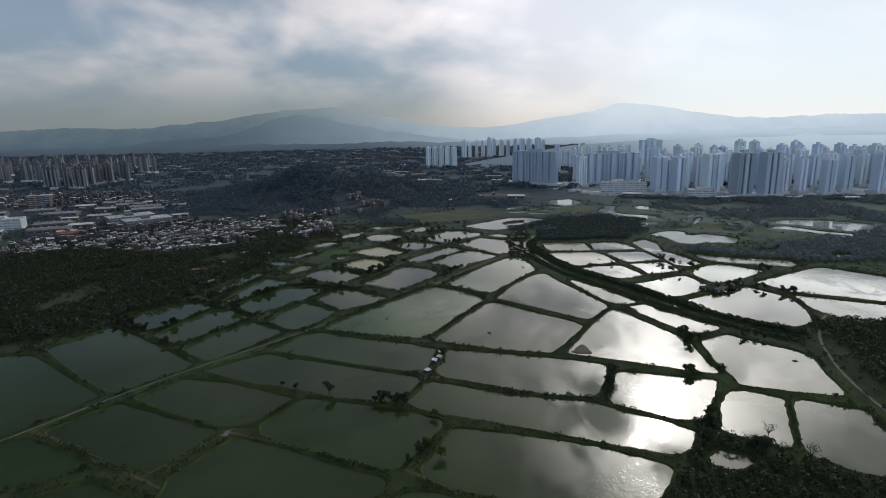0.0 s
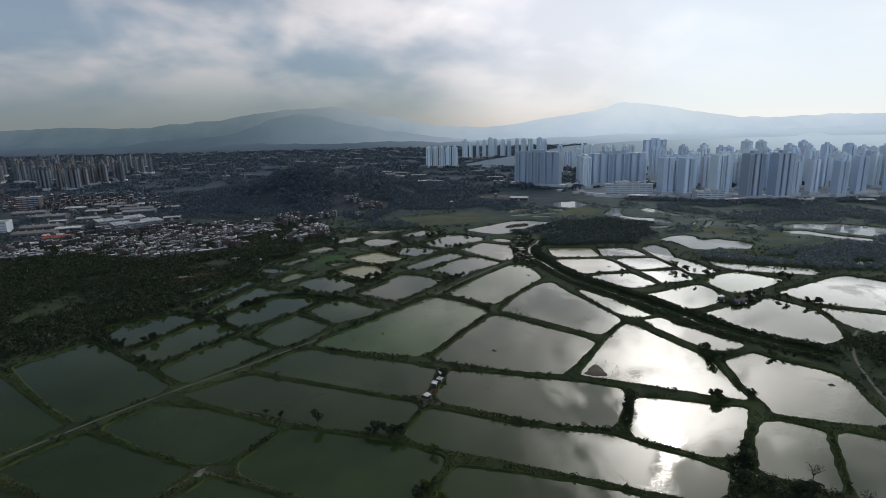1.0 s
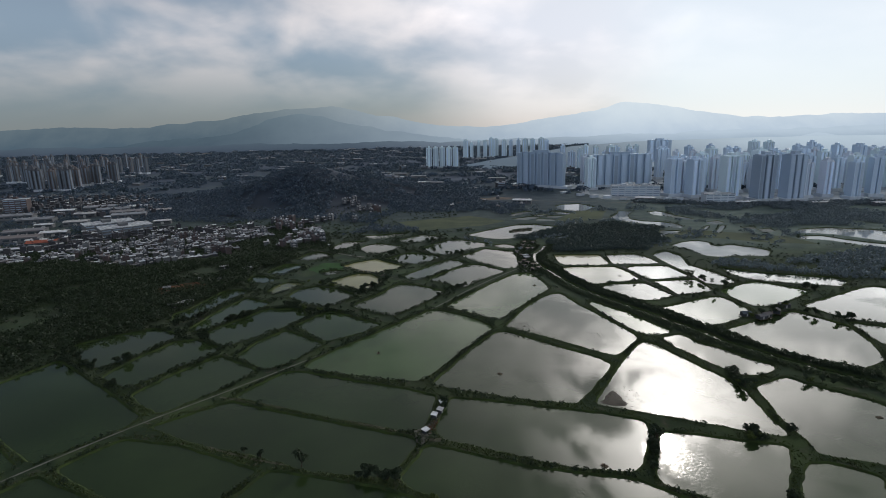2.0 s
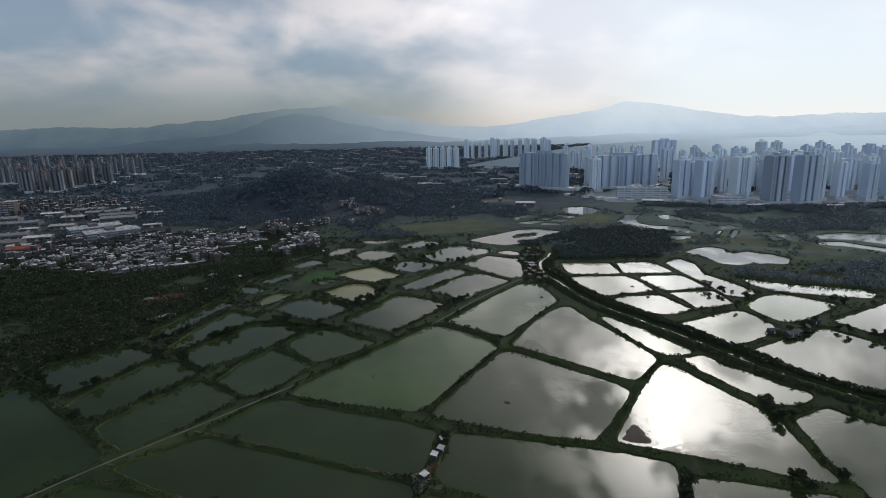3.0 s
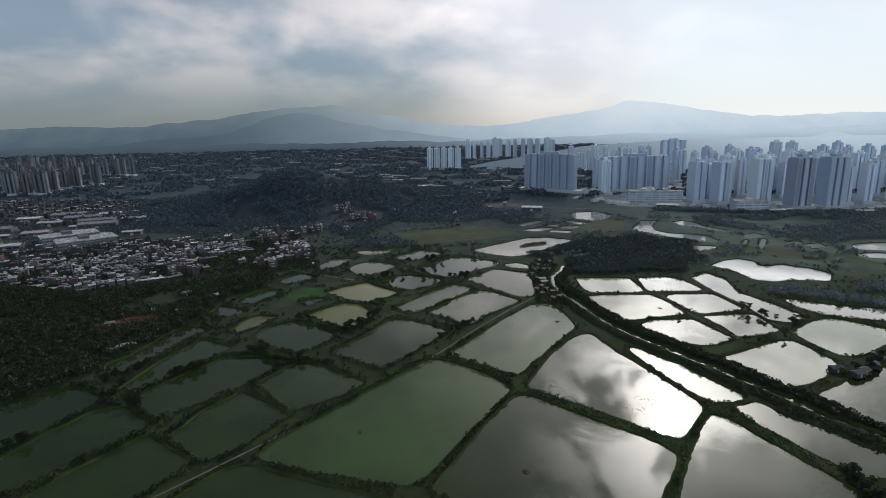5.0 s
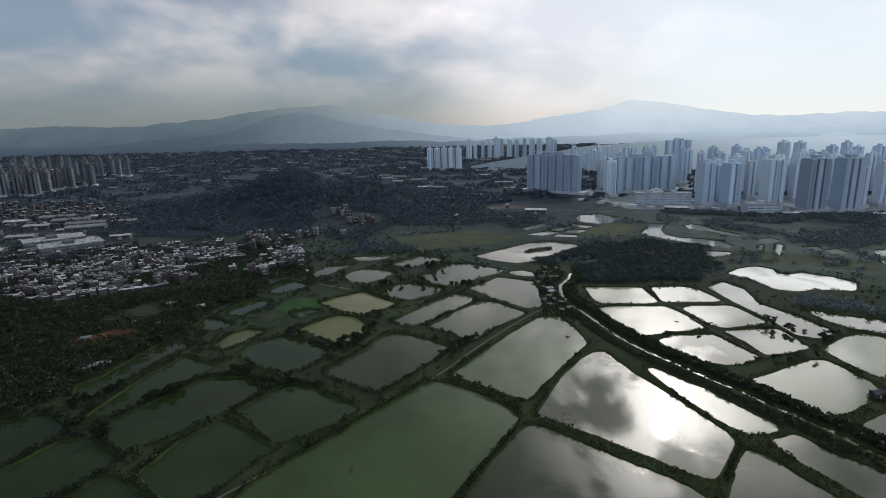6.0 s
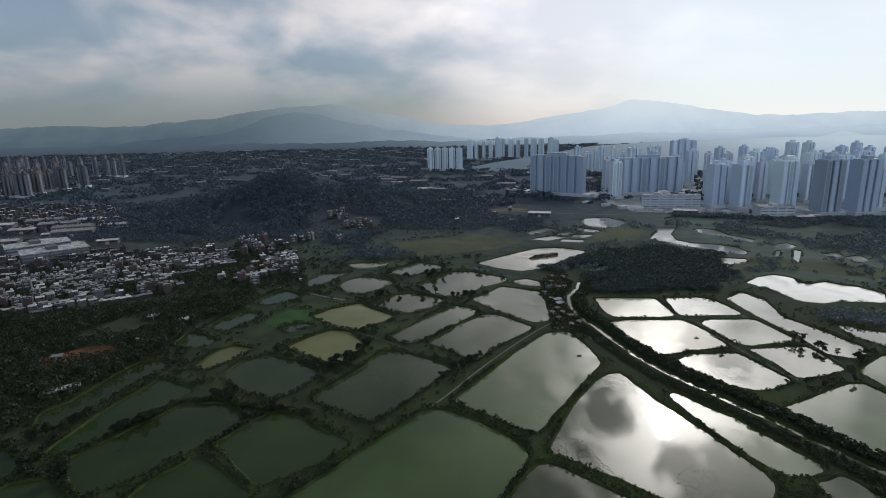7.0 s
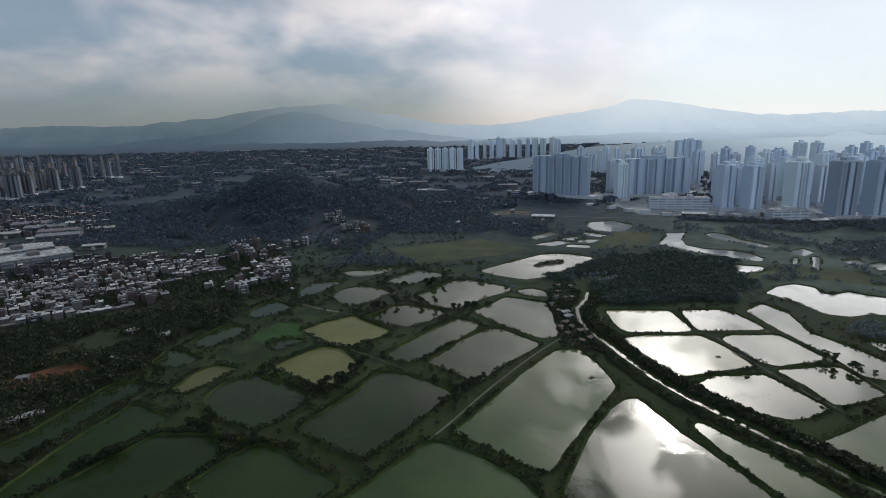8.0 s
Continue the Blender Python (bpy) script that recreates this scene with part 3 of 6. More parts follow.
pond("lake", (136, 802), (150, 818), (147, 826), (125, 814))
pond("lake", (112, 779), (137, 796), (124, 807), (93, 790))
pond("lake", (100, 812), (132, 845), (125, 855), (94, 829))
pond("lake", (124, 775), (148, 767), (153, 780), (131, 788))
pond("murky", (46, 669), (65, 657), (87, 666), (120, 700), (143, 729), (118, 747), (94, 746), (56, 716), (26, 688))
pond("murky", (-16, 601), (-2.8, 588.9), (11.9, 592.4), (30, 614), (47, 625), (51, 637), (18, 661), (2, 660), (-26, 619))
pond("murky", (30.1, 559.9), (43.4, 544.9), (56.5, 530.1), (68.6, 535.2), (71.7, 581.1), (70.7, 599.6), (43, 614), (29.3, 595.7), (15.9, 583.3))
pond("murky", (58, 616), (75, 610), (76, 625), (67, 635), (52, 629))
pond("murky", (-46, 562.6), (-31, 553.9), (-20.5, 558.1), (-3.4, 577.2), (-5.5, 586.3), (-28.5, 599.8), (-40.9, 598), (-59.8, 574.4))
pond("murky", (-28.4, 500.1), (-20, 502), (-2.8, 524), (17.1, 548.5), (20.2, 558.3), (4.9, 569.5), (-15.2, 546.6), (-39.4, 509.9))
pond("murky", (2.2, 486.4), (11.2, 474.9), (16.1, 476.8), (26.8, 492.8), (50.4, 517.1), (53.8, 524.3), (32.1, 549), (24.1, 549.4), (0.7, 523.9), (-13.9, 500.9))
pond("olive", (-85.3, 539.1), (-74, 528.5), (-58.9, 523.7), (-54.2, 531.3), (-41.6, 539.8), (-37.6, 547.1), (-59.4, 568.5), (-67.8, 579), (-85.2, 567.8), (-97.9, 552.5))
pond("olive", (-79.3, 482.6), (-66.1, 472.3), (-60.6, 476.6), (-53.8, 496), (-54.8, 504), (-66.2, 522.1), (-79, 525.6), (-90.6, 513), (-100.1, 497.5))
pond("murky", (-49.2, 420), (-37.6, 411.9), (-23.8, 428.2), (-6.9, 454.3), (0.1, 464.2), (-10.4, 475.4), (-29.8, 488.9), (-41, 488.5), (-47.8, 469.5), (-62.8, 446.4), (-69.2, 433.6))
pond("murky", (-85, 608), (-74.8, 598.5), (-65, 601), (-47, 627), (-47, 635), (-73, 651), (-87, 642), (-93, 623))
pond("murky", (-45, 653), (-35, 647), (-6, 672), (-3, 681), (-28, 697), (-55, 662))
pond("murky", (-88, 679), (-77, 674), (-48, 697), (-43, 710), (-76, 700), (-101, 695))
pond("murky", (-118, 620), (-109, 629), (-93, 656), (-88, 665), (-115, 663), (-125, 632))
pond("murky", (-134, 575.5), (-117.5, 591.1), (-115.3, 598.9), (-133, 615), (-142, 609), (-150, 583.3))
pond("murky", (-148.3, 525), (-144.1, 531.7), (-134.9, 549.3), (-134.8, 555.7), (-148.8, 565.9), (-156.7, 561), (-164.2, 534.3))
pond("murky", (-165.2, 498.9), (-159.6, 498.7), (-149.4, 503.3), (-148.2, 510.8), (-164.6, 523.7), (-172.5, 524.1), (-173.6, 507.9))
pond("olive", (-135, 468.5), (-131.9, 473.4), (-122.8, 489.8), (-119.2, 496.5), (-132.9, 502.7), (-141.9, 493), (-144.8, 472.3))
pond("murky", (-110.4, 446.6), (-100, 439.6), (-87.1, 435.5), (-79.7, 441.5), (-73.4, 456.7), (-71.8, 462.9), (-87.4, 478), (-106.8, 488.3), (-120.7, 479.4), (-123.8, 461.7))
pond("murky", (-106, 520.2), (-98.7, 526.5), (-91.6, 535.8), (-103.2, 539), (-114.2, 530.5))
pond("murky", (-188.6, 406.8), (-176.6, 421.1), (-172.6, 440.6), (-166.6, 460.6), (-160.1, 474.7), (-165.5, 481.5), (-180.9, 481.3), (-185.2, 462.8), (-190.2, 435.9), (-197.3, 424.7))
pond("murky", (-162.8, 390.4), (-153, 406.1), (-139.3, 431), (-133.3, 445.7), (-156.8, 460.2), (-166.7, 429), (-172.1, 390.8))
pond("murky", (-142.3, 367.7), (-134.9, 364.9), (-120.4, 379.4), (-96.8, 412.3), (-105.3, 431.1), (-130.8, 432.4), (-159.6, 386))
pond("murky", (-74.6, 368.7), (-53.5, 383.7), (-44, 396), (-48.8, 400), (-81.9, 424.2), (-87.4, 420.4), (-101.8, 397.1))


def ribbon_ring(line, width):
    p = evenly(line, 4.0, False)
    d = np.gradient(p, axis=0)
    d /= np.hypot(d[:, 0], d[:, 1])[:, None]
    side = np.stack([d[:, 1], -d[:, 0]], 1) * width / 2
    return np.concatenate([p + side, (p - side)[::-1]])


# the narrow stream between the tree belts
CANAL = [(108, 621), (102, 603), (91, 584), (87, 563), (88, 546), (92, 530), (98, 503), (104, 478), (112, 457), (123, 438), (132, 421), (141, 406), (151, 387), (161, 370), (167, 355), (178, 341), (187, 329), (197, 317), (214, 302)]
bowl("canal", wobble(ribbon_ring(CANAL, 2.7), 0.5), WATER["murky"], "narrow canal of grey water between tree belts", "canal", "", -0.5, 0.7)

# the ground, one sheet cut out round the water
from mathutils.geometry import delaunay_2d_cdt


def make_ground():
    pts, edges = [(-7000, -900), (7000, -900), (7000, 5200), (-7000, 5200)], [(0, 1), (1, 2), (2, 3), (3, 0)]
    for ring in LAND_EDGES:
        k = len(pts)
        pts += [tuple(p) for p in ring]
        edges += [(k + i, k + (i + 1) % len(ring)) for i in range(len(ring))]
    v, _, f, *_ = delaunay_2d_cdt([Vector(p) for p in pts], edges, [], 1, 1e-4)
    v = np.array([tuple(p) for p in v])
    f = np.array([tuple(t) for t in f])
    mids = v[f].mean(1)
    keep = np.ones(len(f), bool)
    for ring in LAND_EDGES:
        lo, hi = ring.min(0), ring.max(0)
        near = np.where(keep & (mids >= lo).all(1) & (mids <= hi).all(1))[0]
        if len(near):
            keep[near[within(mids[near], ring)]] = False
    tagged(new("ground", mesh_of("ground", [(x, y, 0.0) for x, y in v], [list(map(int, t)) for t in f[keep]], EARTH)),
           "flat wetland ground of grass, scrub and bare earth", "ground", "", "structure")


make_ground()


def make_hill():
    xs, ys = np.linspace(-620, 160, 90), np.linspace(800, 1330, 60)
    gx, gy = np.meshgrid(xs, ys)
    gz = land(gx, gy)
    rough = np.array([[noise.fractal(Vector((x * 0.02, y * 0.02, 0.3)), 0.8, 2.0, 4) for x in xs] for y in ys])
    gz = gz + rough * gz * 0.10 - 1.2
    verts = np.stack([gx, gy, gz], -1).reshape(-1, 3)
    w = len(xs)
    faces = [[j * w + i, j * w + i + 1, (j + 1) * w + i + 1, (j + 1) * w + i] for j in range(len(ys) - 1) for i in range(w - 1)]
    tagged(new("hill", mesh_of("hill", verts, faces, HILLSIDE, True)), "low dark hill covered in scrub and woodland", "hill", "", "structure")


make_hill()


def ridge(name, y, mat, label, tops, seed, rough=10.0, base=-20.0):
    """A far range of hills: its skyline runs through the given tops, with spurs in front of it."""
    tx, tz = np.array(tops, float).T
    xs = np.linspace(tx[0], tx[-1], 420)
    line = np.interp(xs, tx, tz)
    soft = np.exp(-(np.arange(-9, 10) / 5.0) ** 2)
    line = np.convolve(np.pad(line, 9, mode="edge"), soft / soft.sum(), "valid")
    line += np.array([noise.fractal(Vector((x * 0.0042, seed, 0)), 0.75, 2.1, 6) * rough for x in xs])
    rows = [(0.0, -260.0), (0.25, -190.0), (0.5, -120.0), (0.75, -60.0), (1.0, 0.0)]
    verts = [(x, y + d + 70 * (1 - k) * noise.noise(Vector((x * 0.005, k * 0.6, seed))), base + (t - base) * min(1.0, k * (1 + 0.25 * (1 - k) * noise.noise(Vector((x * 0.008, seed, k * 2))))))
             for k, d in rows for x, t in zip(xs, line)]
    w = len(xs)
    faces = [[j * w + i, j * w + i + 1, (j + 1) * w + i + 1, (j + 1) * w + i] for j in range(len(rows) - 1) for i in range(w - 1)]
    tagged(new(name, mesh_of(name, verts, faces, mat, True)), label, "hills", "", "structure")


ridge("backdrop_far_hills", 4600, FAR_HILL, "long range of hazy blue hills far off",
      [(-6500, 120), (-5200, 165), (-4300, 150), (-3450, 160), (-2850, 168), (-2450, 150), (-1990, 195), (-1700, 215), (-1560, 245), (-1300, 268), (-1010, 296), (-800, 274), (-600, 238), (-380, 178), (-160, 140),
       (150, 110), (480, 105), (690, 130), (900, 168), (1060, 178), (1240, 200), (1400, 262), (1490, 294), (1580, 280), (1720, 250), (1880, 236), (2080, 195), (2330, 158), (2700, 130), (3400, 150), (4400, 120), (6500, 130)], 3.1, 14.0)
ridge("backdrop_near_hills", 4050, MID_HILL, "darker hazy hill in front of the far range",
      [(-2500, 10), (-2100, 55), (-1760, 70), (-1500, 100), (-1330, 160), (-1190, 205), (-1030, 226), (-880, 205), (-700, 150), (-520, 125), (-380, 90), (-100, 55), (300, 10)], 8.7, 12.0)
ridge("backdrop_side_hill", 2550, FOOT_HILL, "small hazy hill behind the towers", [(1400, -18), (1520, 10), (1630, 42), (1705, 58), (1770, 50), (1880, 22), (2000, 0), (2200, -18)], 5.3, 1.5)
# an added rise whose glow stands in for haze behind the towers
ridge("backdrop_haze", 1760, HAZE_RIDGE, "added glowing ridge standing in for haze behind the towers", [(-250, -18), (60, 4), (260, 34), (420, 56), (600, 66), (1000, 70), (1500, 68), (2400, 66), (3600, 64)], 6.6, 3.0)
# an added low ridge, glowing like haze, covers the plain's dark edge
ridge("backdrop_foothills", 3300, FOOT_HILL, "added low ridge glowing with haze at the edge of the plain",
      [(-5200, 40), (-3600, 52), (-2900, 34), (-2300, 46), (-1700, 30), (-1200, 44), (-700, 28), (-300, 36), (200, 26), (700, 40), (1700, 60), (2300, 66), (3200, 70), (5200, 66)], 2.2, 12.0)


def ribbon(name, line, width, mat, label, category, height=0.04, jitter=0.25):
    p = soften_line(line)
    p = evenly(p, 3.0, False)
    d = np.gradient(p, axis=0)
    d /= np.hypot(d[:, 0], d[:, 1])[:, None]
    side = np.stack([d[:, 1], -d[:, 0]], 1)
    w = width / 2 * (1 + jitter * rng.normal(0, 0.5, len(p)))
    n = len(p)
    verts = [(x, y, height + float(land(x, y))) for x, y in p + side * w[:, None]] + [(x, y, height + float(land(x, y))) for x, y in p - side * w[:, None]]
    # a track stops where its bund does
    ashore = np.ones(n, bool)
    for ring in LAND_EDGES:
        ashore &= ~within(p, ring)
    faces = [[i + 1, i, n + i, n + i + 1][::-1] for i in range(n - 1) if ashore[i] and ashore[i + 1]]
    return tagged(new(name, mesh_of(name, verts, faces, mat)), label, category, "", "structure")


def soften_line(line, rounds=2):
    r = np.asarray(line, float)
    for _ in range(rounds):
        q = np.stack([r[:-1] * 0.75 + r[1:] * 0.25, r[:-1] * 0.25 + r[1:] * 0.75], 1).reshape(-1, 2)
        r = np.concatenate([r[:1], q, r[-1:]])
    return r


MAIN_TRACK = [(-215, 182), (-193, 207), (-166, 245), (-138, 279), (-115, 302), (-85, 335), (-45, 381), (-7, 427), (14, 461), (46, 505), (67, 529)]
ribbon("road_track", MAIN_TRACK, 1.0, CONCRETE_ROAD, "narrow pale concrete track along the top of a bund", "track", 0.05, 0.1)
ribbon("dirt_track", [(-186, 216), (-165, 206), (-142, 192), (-119, 181), (-94, 167), (-80, 152)], 1.3, GRAVEL, "worn double track of dirt and grass on a bund", "track", 0.04, 0.7)
ribbon("dirt_track", [(-113, 300), (-74, 287), (-14, 263)], 1.3, GRAVEL, "worn dirt track on a bund", "track", 0.04, 0.7)
ribbon("dirt_track", [(-138, 278), (-120, 266), (-76, 246), (-30, 236)], 1.3, GRAVEL, "worn dirt track on a bund", "track", 0.04, 0.7)
ribbon("dirt_track", [(-76, 246), (-96, 211), (-104, 199), (-117, 181)], 1.3, GRAVEL, "worn dirt track on a bund", "track", 0.04, 0.7)
ribbon("dirt_track", [(-96, 211), (-60, 198), (-22, 186), (-8, 176)], 1.3, GRAVEL, "stony dirt track on a bund", "track", 0.04, 0.7)
ribbon("dirt_track", [(-93, 541), (-36, 502), (-12, 474)], 1.3, GRAVEL, "pale dirt path on a bund", "track", 0.04, 0.7)
ribbon("dirt_track", [(-148, 630), (-136, 617), (-114, 607), (-98, 594), (-80, 585)], 2.0, DIRT, "pale dirt lane between small ponds", "track", 0.04, 0.3)
ribbon("dirt_track", [(162, 527), (163, 507), (165, 488), (167, 476), (169, 465), (172, 453), (175, 443)], 1.6, DIRT, "pale stony path on a bund", "track", 0.04, 0.6)
for shift in (-0.8, 0.8):
    ribbon("dirt_track", [(196 + shift, 559), (196 + shift, 537), (200 + shift, 515), (206 + shift, 499), (208 + shift, 480), (209 + shift, 467), (209 + shift, 456)], 0.7, DIRT, "pale wheel rut on a grassy bund", "track", 0.04, 0.4)
ribbon("dirt_track", [(-10, 259), (1, 259), (16, 252), (40, 245)], 2.2, GRAVEL, "bare brown earth path on a bund", "track", 0.045, 0.4)
ribbon("road_side", [(262, 345), (241, 325), (231, 311), (220, 294), (206, 261), (199, 236), (195, 206), (190, 170)], 1.5, DIRT, "pale winding dirt road beside woodland", "road")
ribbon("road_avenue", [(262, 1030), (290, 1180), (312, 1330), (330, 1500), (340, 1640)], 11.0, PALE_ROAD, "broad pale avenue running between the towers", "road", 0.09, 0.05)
ribbon("road_far", [(60, 1010), (150, 960), (260, 930), (420, 872), (700, 842)], 4.0, CONCRETE_ROAD, "pale concrete road before the towers", "road")


def patch(name, ring, mat, label, category, height=0.05):
    """A sheet of other growth on the ground, cut out round the water."""
    r = wobble(evenly(soften(ring, 2), 3.0), 0.8)
    holes = [q for q in LAND_EDGES if (q.min(0) < r.max(0)).all() and (q.max(0) > r.min(0)).all()]
    pts, edges = [], []
    for q in [r] + holes:
        k = len(pts)
        pts += [tuple(p) for p in q]
        edges += [(k + i, k + (i + 1) % len(q)) for i in range(len(q))]
    v, _, f, *_ = delaunay_2d_cdt([Vector(p) for p in pts], edges, [], 1, 1e-4)
    v, f = np.array([tuple(p) for p in v]), np.array([tuple(t) for t in f])
    mids = v[f].mean(1)
    keep = within(mids, r)
    for q in holes:
        keep &= ~within(mids, q)
    tagged(new(name, mesh_of(name, [(x, y, height) for x, y in v], [list(map(int, t)) for t in f[keep]], mat)), label, category, "", "structure")


patch("ground_crossing", [(-18, 268), (-13.5, 262), (-13.5, 256), (-10.5, 255.5), (-9, 260), (-6.5, 265), (-7.5, 270), (-11, 270)], DIRT, "bare pale dirt where bunds meet", "ground")
patch("ground_crossing", [(-98, 208), (-95, 207.5), (-94, 211), (-96, 212.5), (-97.5, 210.5)], DIRT, "bare pale dirt where bunds meet", "ground")
patch("ground_red", [(-243, 488), (-218, 508), (-204, 500), (-214, 482), (-232, 474)], RED_EARTH, "bare red earth cut in the woodland", "ground")
patch("ground_meadow", [(-63, 783), (37, 822), (84, 774), (52, 744), (-29, 718)], FIELD, "yellow-green rough meadow", "meadow")
patch("ground_meadow", [(250, 650), (300, 640), (345, 610), (390, 600), (380, 640), (300, 690), (268, 690)], FIELD, "green reedy meadow beside a lake", "meadow", 0.06)
patch("ground_meadow", [(150, 770), (200, 850), (240, 840), (215, 780), (180, 760)], FIELD, "green reedy meadow beside a lake", "meadow", 0.06)
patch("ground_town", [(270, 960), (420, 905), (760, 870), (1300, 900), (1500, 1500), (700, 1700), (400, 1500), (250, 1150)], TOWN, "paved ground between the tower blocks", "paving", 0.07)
patch("ground_bare", [(62, 1000), (96, 1018), (128, 1004), (112, 985), (78, 982)], BARE, "bare brown building plot", "ground", 0.06)
patch("ground_bare", [(20, 960), (52, 968), (58, 950), (30, 944)], BARE, "bare brown building plot", "ground", 0.06)
patch("ground_bare", [(-330, 905), (-296, 925), (-270, 912), (-300, 893)], BARE, "bare earth at the foot of the hill", "ground", 0.06)
patch("ground_crop", [(-128, 540), (-105, 520), (-92, 532), (-100, 562), (-118, 566)], CROP, "bright green crop plot", "field")


# ---- plants ----
def leaf_cloud(centres, radii, per, size, seed, flat=0.8):
    """Leafy clumps: for every centre some bent leaves spread over a lumpy crown."""
    r = np.random.default_rng(seed)
    centres, radii = np.asarray(centres, float), np.asarray(radii, float)
    n = len(centres)
    way = r.normal(size=(n, per, 3))
    way /= np.linalg.norm(way, axis=2, keepdims=True)
    way[..., 2] = np.where(way[..., 2] < -0.35, -way[..., 2], way[..., 2])
    reach = r.uniform(0.45, 1.05, (n, per, 1)) ** 0.7
    spot = centres[:, None] + way * reach * radii[:, None, None] * np.array([1, 1, flat])
    normal = way + r.normal(0, 0.55, way.shape)
    normal /= np.linalg.norm(normal, axis=2, keepdims=True)
    a = np.cross(normal, r.normal(size=way.shape))
    a /= np.linalg.norm(a, axis=2, keepdims=True)
    b = np.cross(normal, a)
    s = radii[:, None, None] * size * r.uniform(0.55, 1.3, (n, per, 1))
    droop = np.zeros_like(spot)
    droop[..., 2:] = -0.35 * s
    corners = np.stack([spot - a * s + droop, spot - b * s * 0.7, spot + a * s + droop, spot + b * s * 0.8], 2)
    return corners.reshape(-1, 4, 3)


def limb(bm, a, b, ra, rb, sides=6):
    a, b = Vector(a), Vector(b)
    turn = (b - a).to_track_quat("Z", "Y").to_matrix()
    rows = []
    for c, r in ((a, ra), (b, rb)):
        rows.append([bm.verts.new(c + turn @ Vector((math.cos(2 * math.pi * k / sides) * r, math.sin(2 * math.pi * k / sides) * r, 0))) for k in range(sides)])
    for k in range(sides):
        bm.faces.new((rows[0][k], rows[0][(k + 1) % sides], rows[1][(k + 1) % sides], rows[1][k]))
    bm.faces.new(rows[1])


def make_tree(name, height, spread, seed, mat, label, bare=False):
    """A tapered trunk with limbs, and a crown of many small leaf clumps with gaps."""
    r = random.Random(seed)
    bm = bmesh.new()
    fork = height * r.uniform(0.14, 0.22)
    limb(bm, (0, 0, -0.3), (0.1, 0.05, fork), height * 0.035, height * 0.024)
    tips = []
    for k in range(7 if not bare else 11):
        a, lift = k * 2.4 + r.uniform(-0.4, 0.4), r.uniform(0.45, 0.95)
        tip = Vector((math.cos(a) * spread * r.uniform(0.35, 0.8), math.sin(a) * spread * r.uniform(0.35, 0.8), fork + (height - fork) * lift * (0.55 if k % 3 == 0 else 1.0)))
        mid = Vector((tip.x * 0.5, tip.y * 0.5, fork + (tip.z - fork) * 0.6))
        limb(bm, (0.1, 0.05, fork * r.uniform(0.8, 1.0)), mid, height * 0.016, height * 0.010, 5)
        limb(bm, mid, tip, height * 0.010, height * 0.004, 4)
        tips.append(tip)
        if bare:
            for _ in range(3):
                limb(bm, mid.lerp(tip, r.random()), tip + Vector((r.uniform(-1, 1), r.uniform(-1, 1), r.uniform(-0.3, 1))) * spread * 0.35, height * 0.005, height * 0.002, 3)
    me = bpy.data.meshes.new(name)
    bm.to_mesh(me)
    bm.free()
    me.materials.append(BARK)
    ob = tagged(new(name, me), label, "tree", "bund trees")
    per = 60 if not bare else 9
    lumps = [tuple(t) for t in tips] + [(0, 0, height * 0.8), (spread * 0.2, -spread * 0.2, height * 0.62)]
    sizes = [spread * r.uniform(0.36, 0.6) for _ in lumps]
    part("crown", quads_mesh("crown", leaf_cloud(lumps, sizes, per, 0.28 if not bare else 0.16, seed), mat), mat, ob)
    return ob


TREES = [make_tree("tree", 6.5, 3.0, 1, LEAF, "dark leafy tree on a pond bund"), make_tree("tree", 5.0, 2.8, 2, LEAF, "dark leafy tree on a pond bund"),
         make_tree("tree", 7.5, 2.6, 3, LEAF, "tall dark leafy tree on a pond bund"), make_tree("tree", 4.2, 2.6, 4, LEAF_LIGHT, "small bright green tree on a pond bund"),
         make_tree("bare_tree", 6.0, 3.0, 5, LEAF, "thin half-bare tree beside a pond", True)]
for tree, spot in zip(TREES, ((-58, 243), (-31, 236), (86, 255), (-3, 190), (133, 199))):
    tree.matrix_basis = pose(*spot, 0)


def plant_tree(kind, x, y, size=1.0):
    ob = copy_thing(TREES[kind], pose(x, y, float(land(x, y)), 0, 0, rng.uniform(0, 360)))
    ob.scale = (size, size, size * rng.uniform(0.85, 1.15))
    return ob


def dry(points, gap=0.5):
    """Which points stand on land, at least gap metres from any water."""
    p = np.asarray(points, float)
    ok = np.ones(len(p), bool)
    for ring in RINGS:
        lo, hi = ring.min(0) - gap, ring.max(0) + gap
        near = np.where(ok & (p >= lo).all(1) & (p <= hi).all(1))[0]
        if len(near):
            ok[near] = ~(within(p[near], ring) | (to_ring(p[near], ring) < gap))
    return ok


def tree_row(line, count, kinds, size=(0.6, 1.1), stray=1.5):
    """Trees strung along a bund."""
    p = evenly(line, 0.5, False)
    made = 0
    for k in rng.permutation(len(p)):
        spot = p[k] + rng.normal(0, stray, 2)
        if made < count and dry([spot], 0.3)[0]:
            plant_tree(int(rng.choice(kinds)), *spot, rng.uniform(*size))
            made += 1


# trees that stand out along the bunds
tree_row([(-2.5, 284), (-1, 288), (-2, 291)], 5, (0, 1), (0.35, 0.55), 0.4)
tree_row([(-60, 243), (-45, 240), (-20, 232)], 9, (0, 1, 1), (0.5, 0.8), 0.8)
tree_row([(-12, 230), (20, 222), (90, 205)], 10, (1, 3, 4), (0.4, 0.75), 0.6)
tree_row([(-5, 222), (-8, 200), (-15, 186)], 9, (0, 1, 3), (0.45, 0.8), 0.8)
tree_row([(84, 262), (82, 245), (78, 236)], 6, (0, 1), (0.5, 0.8), 0.6)
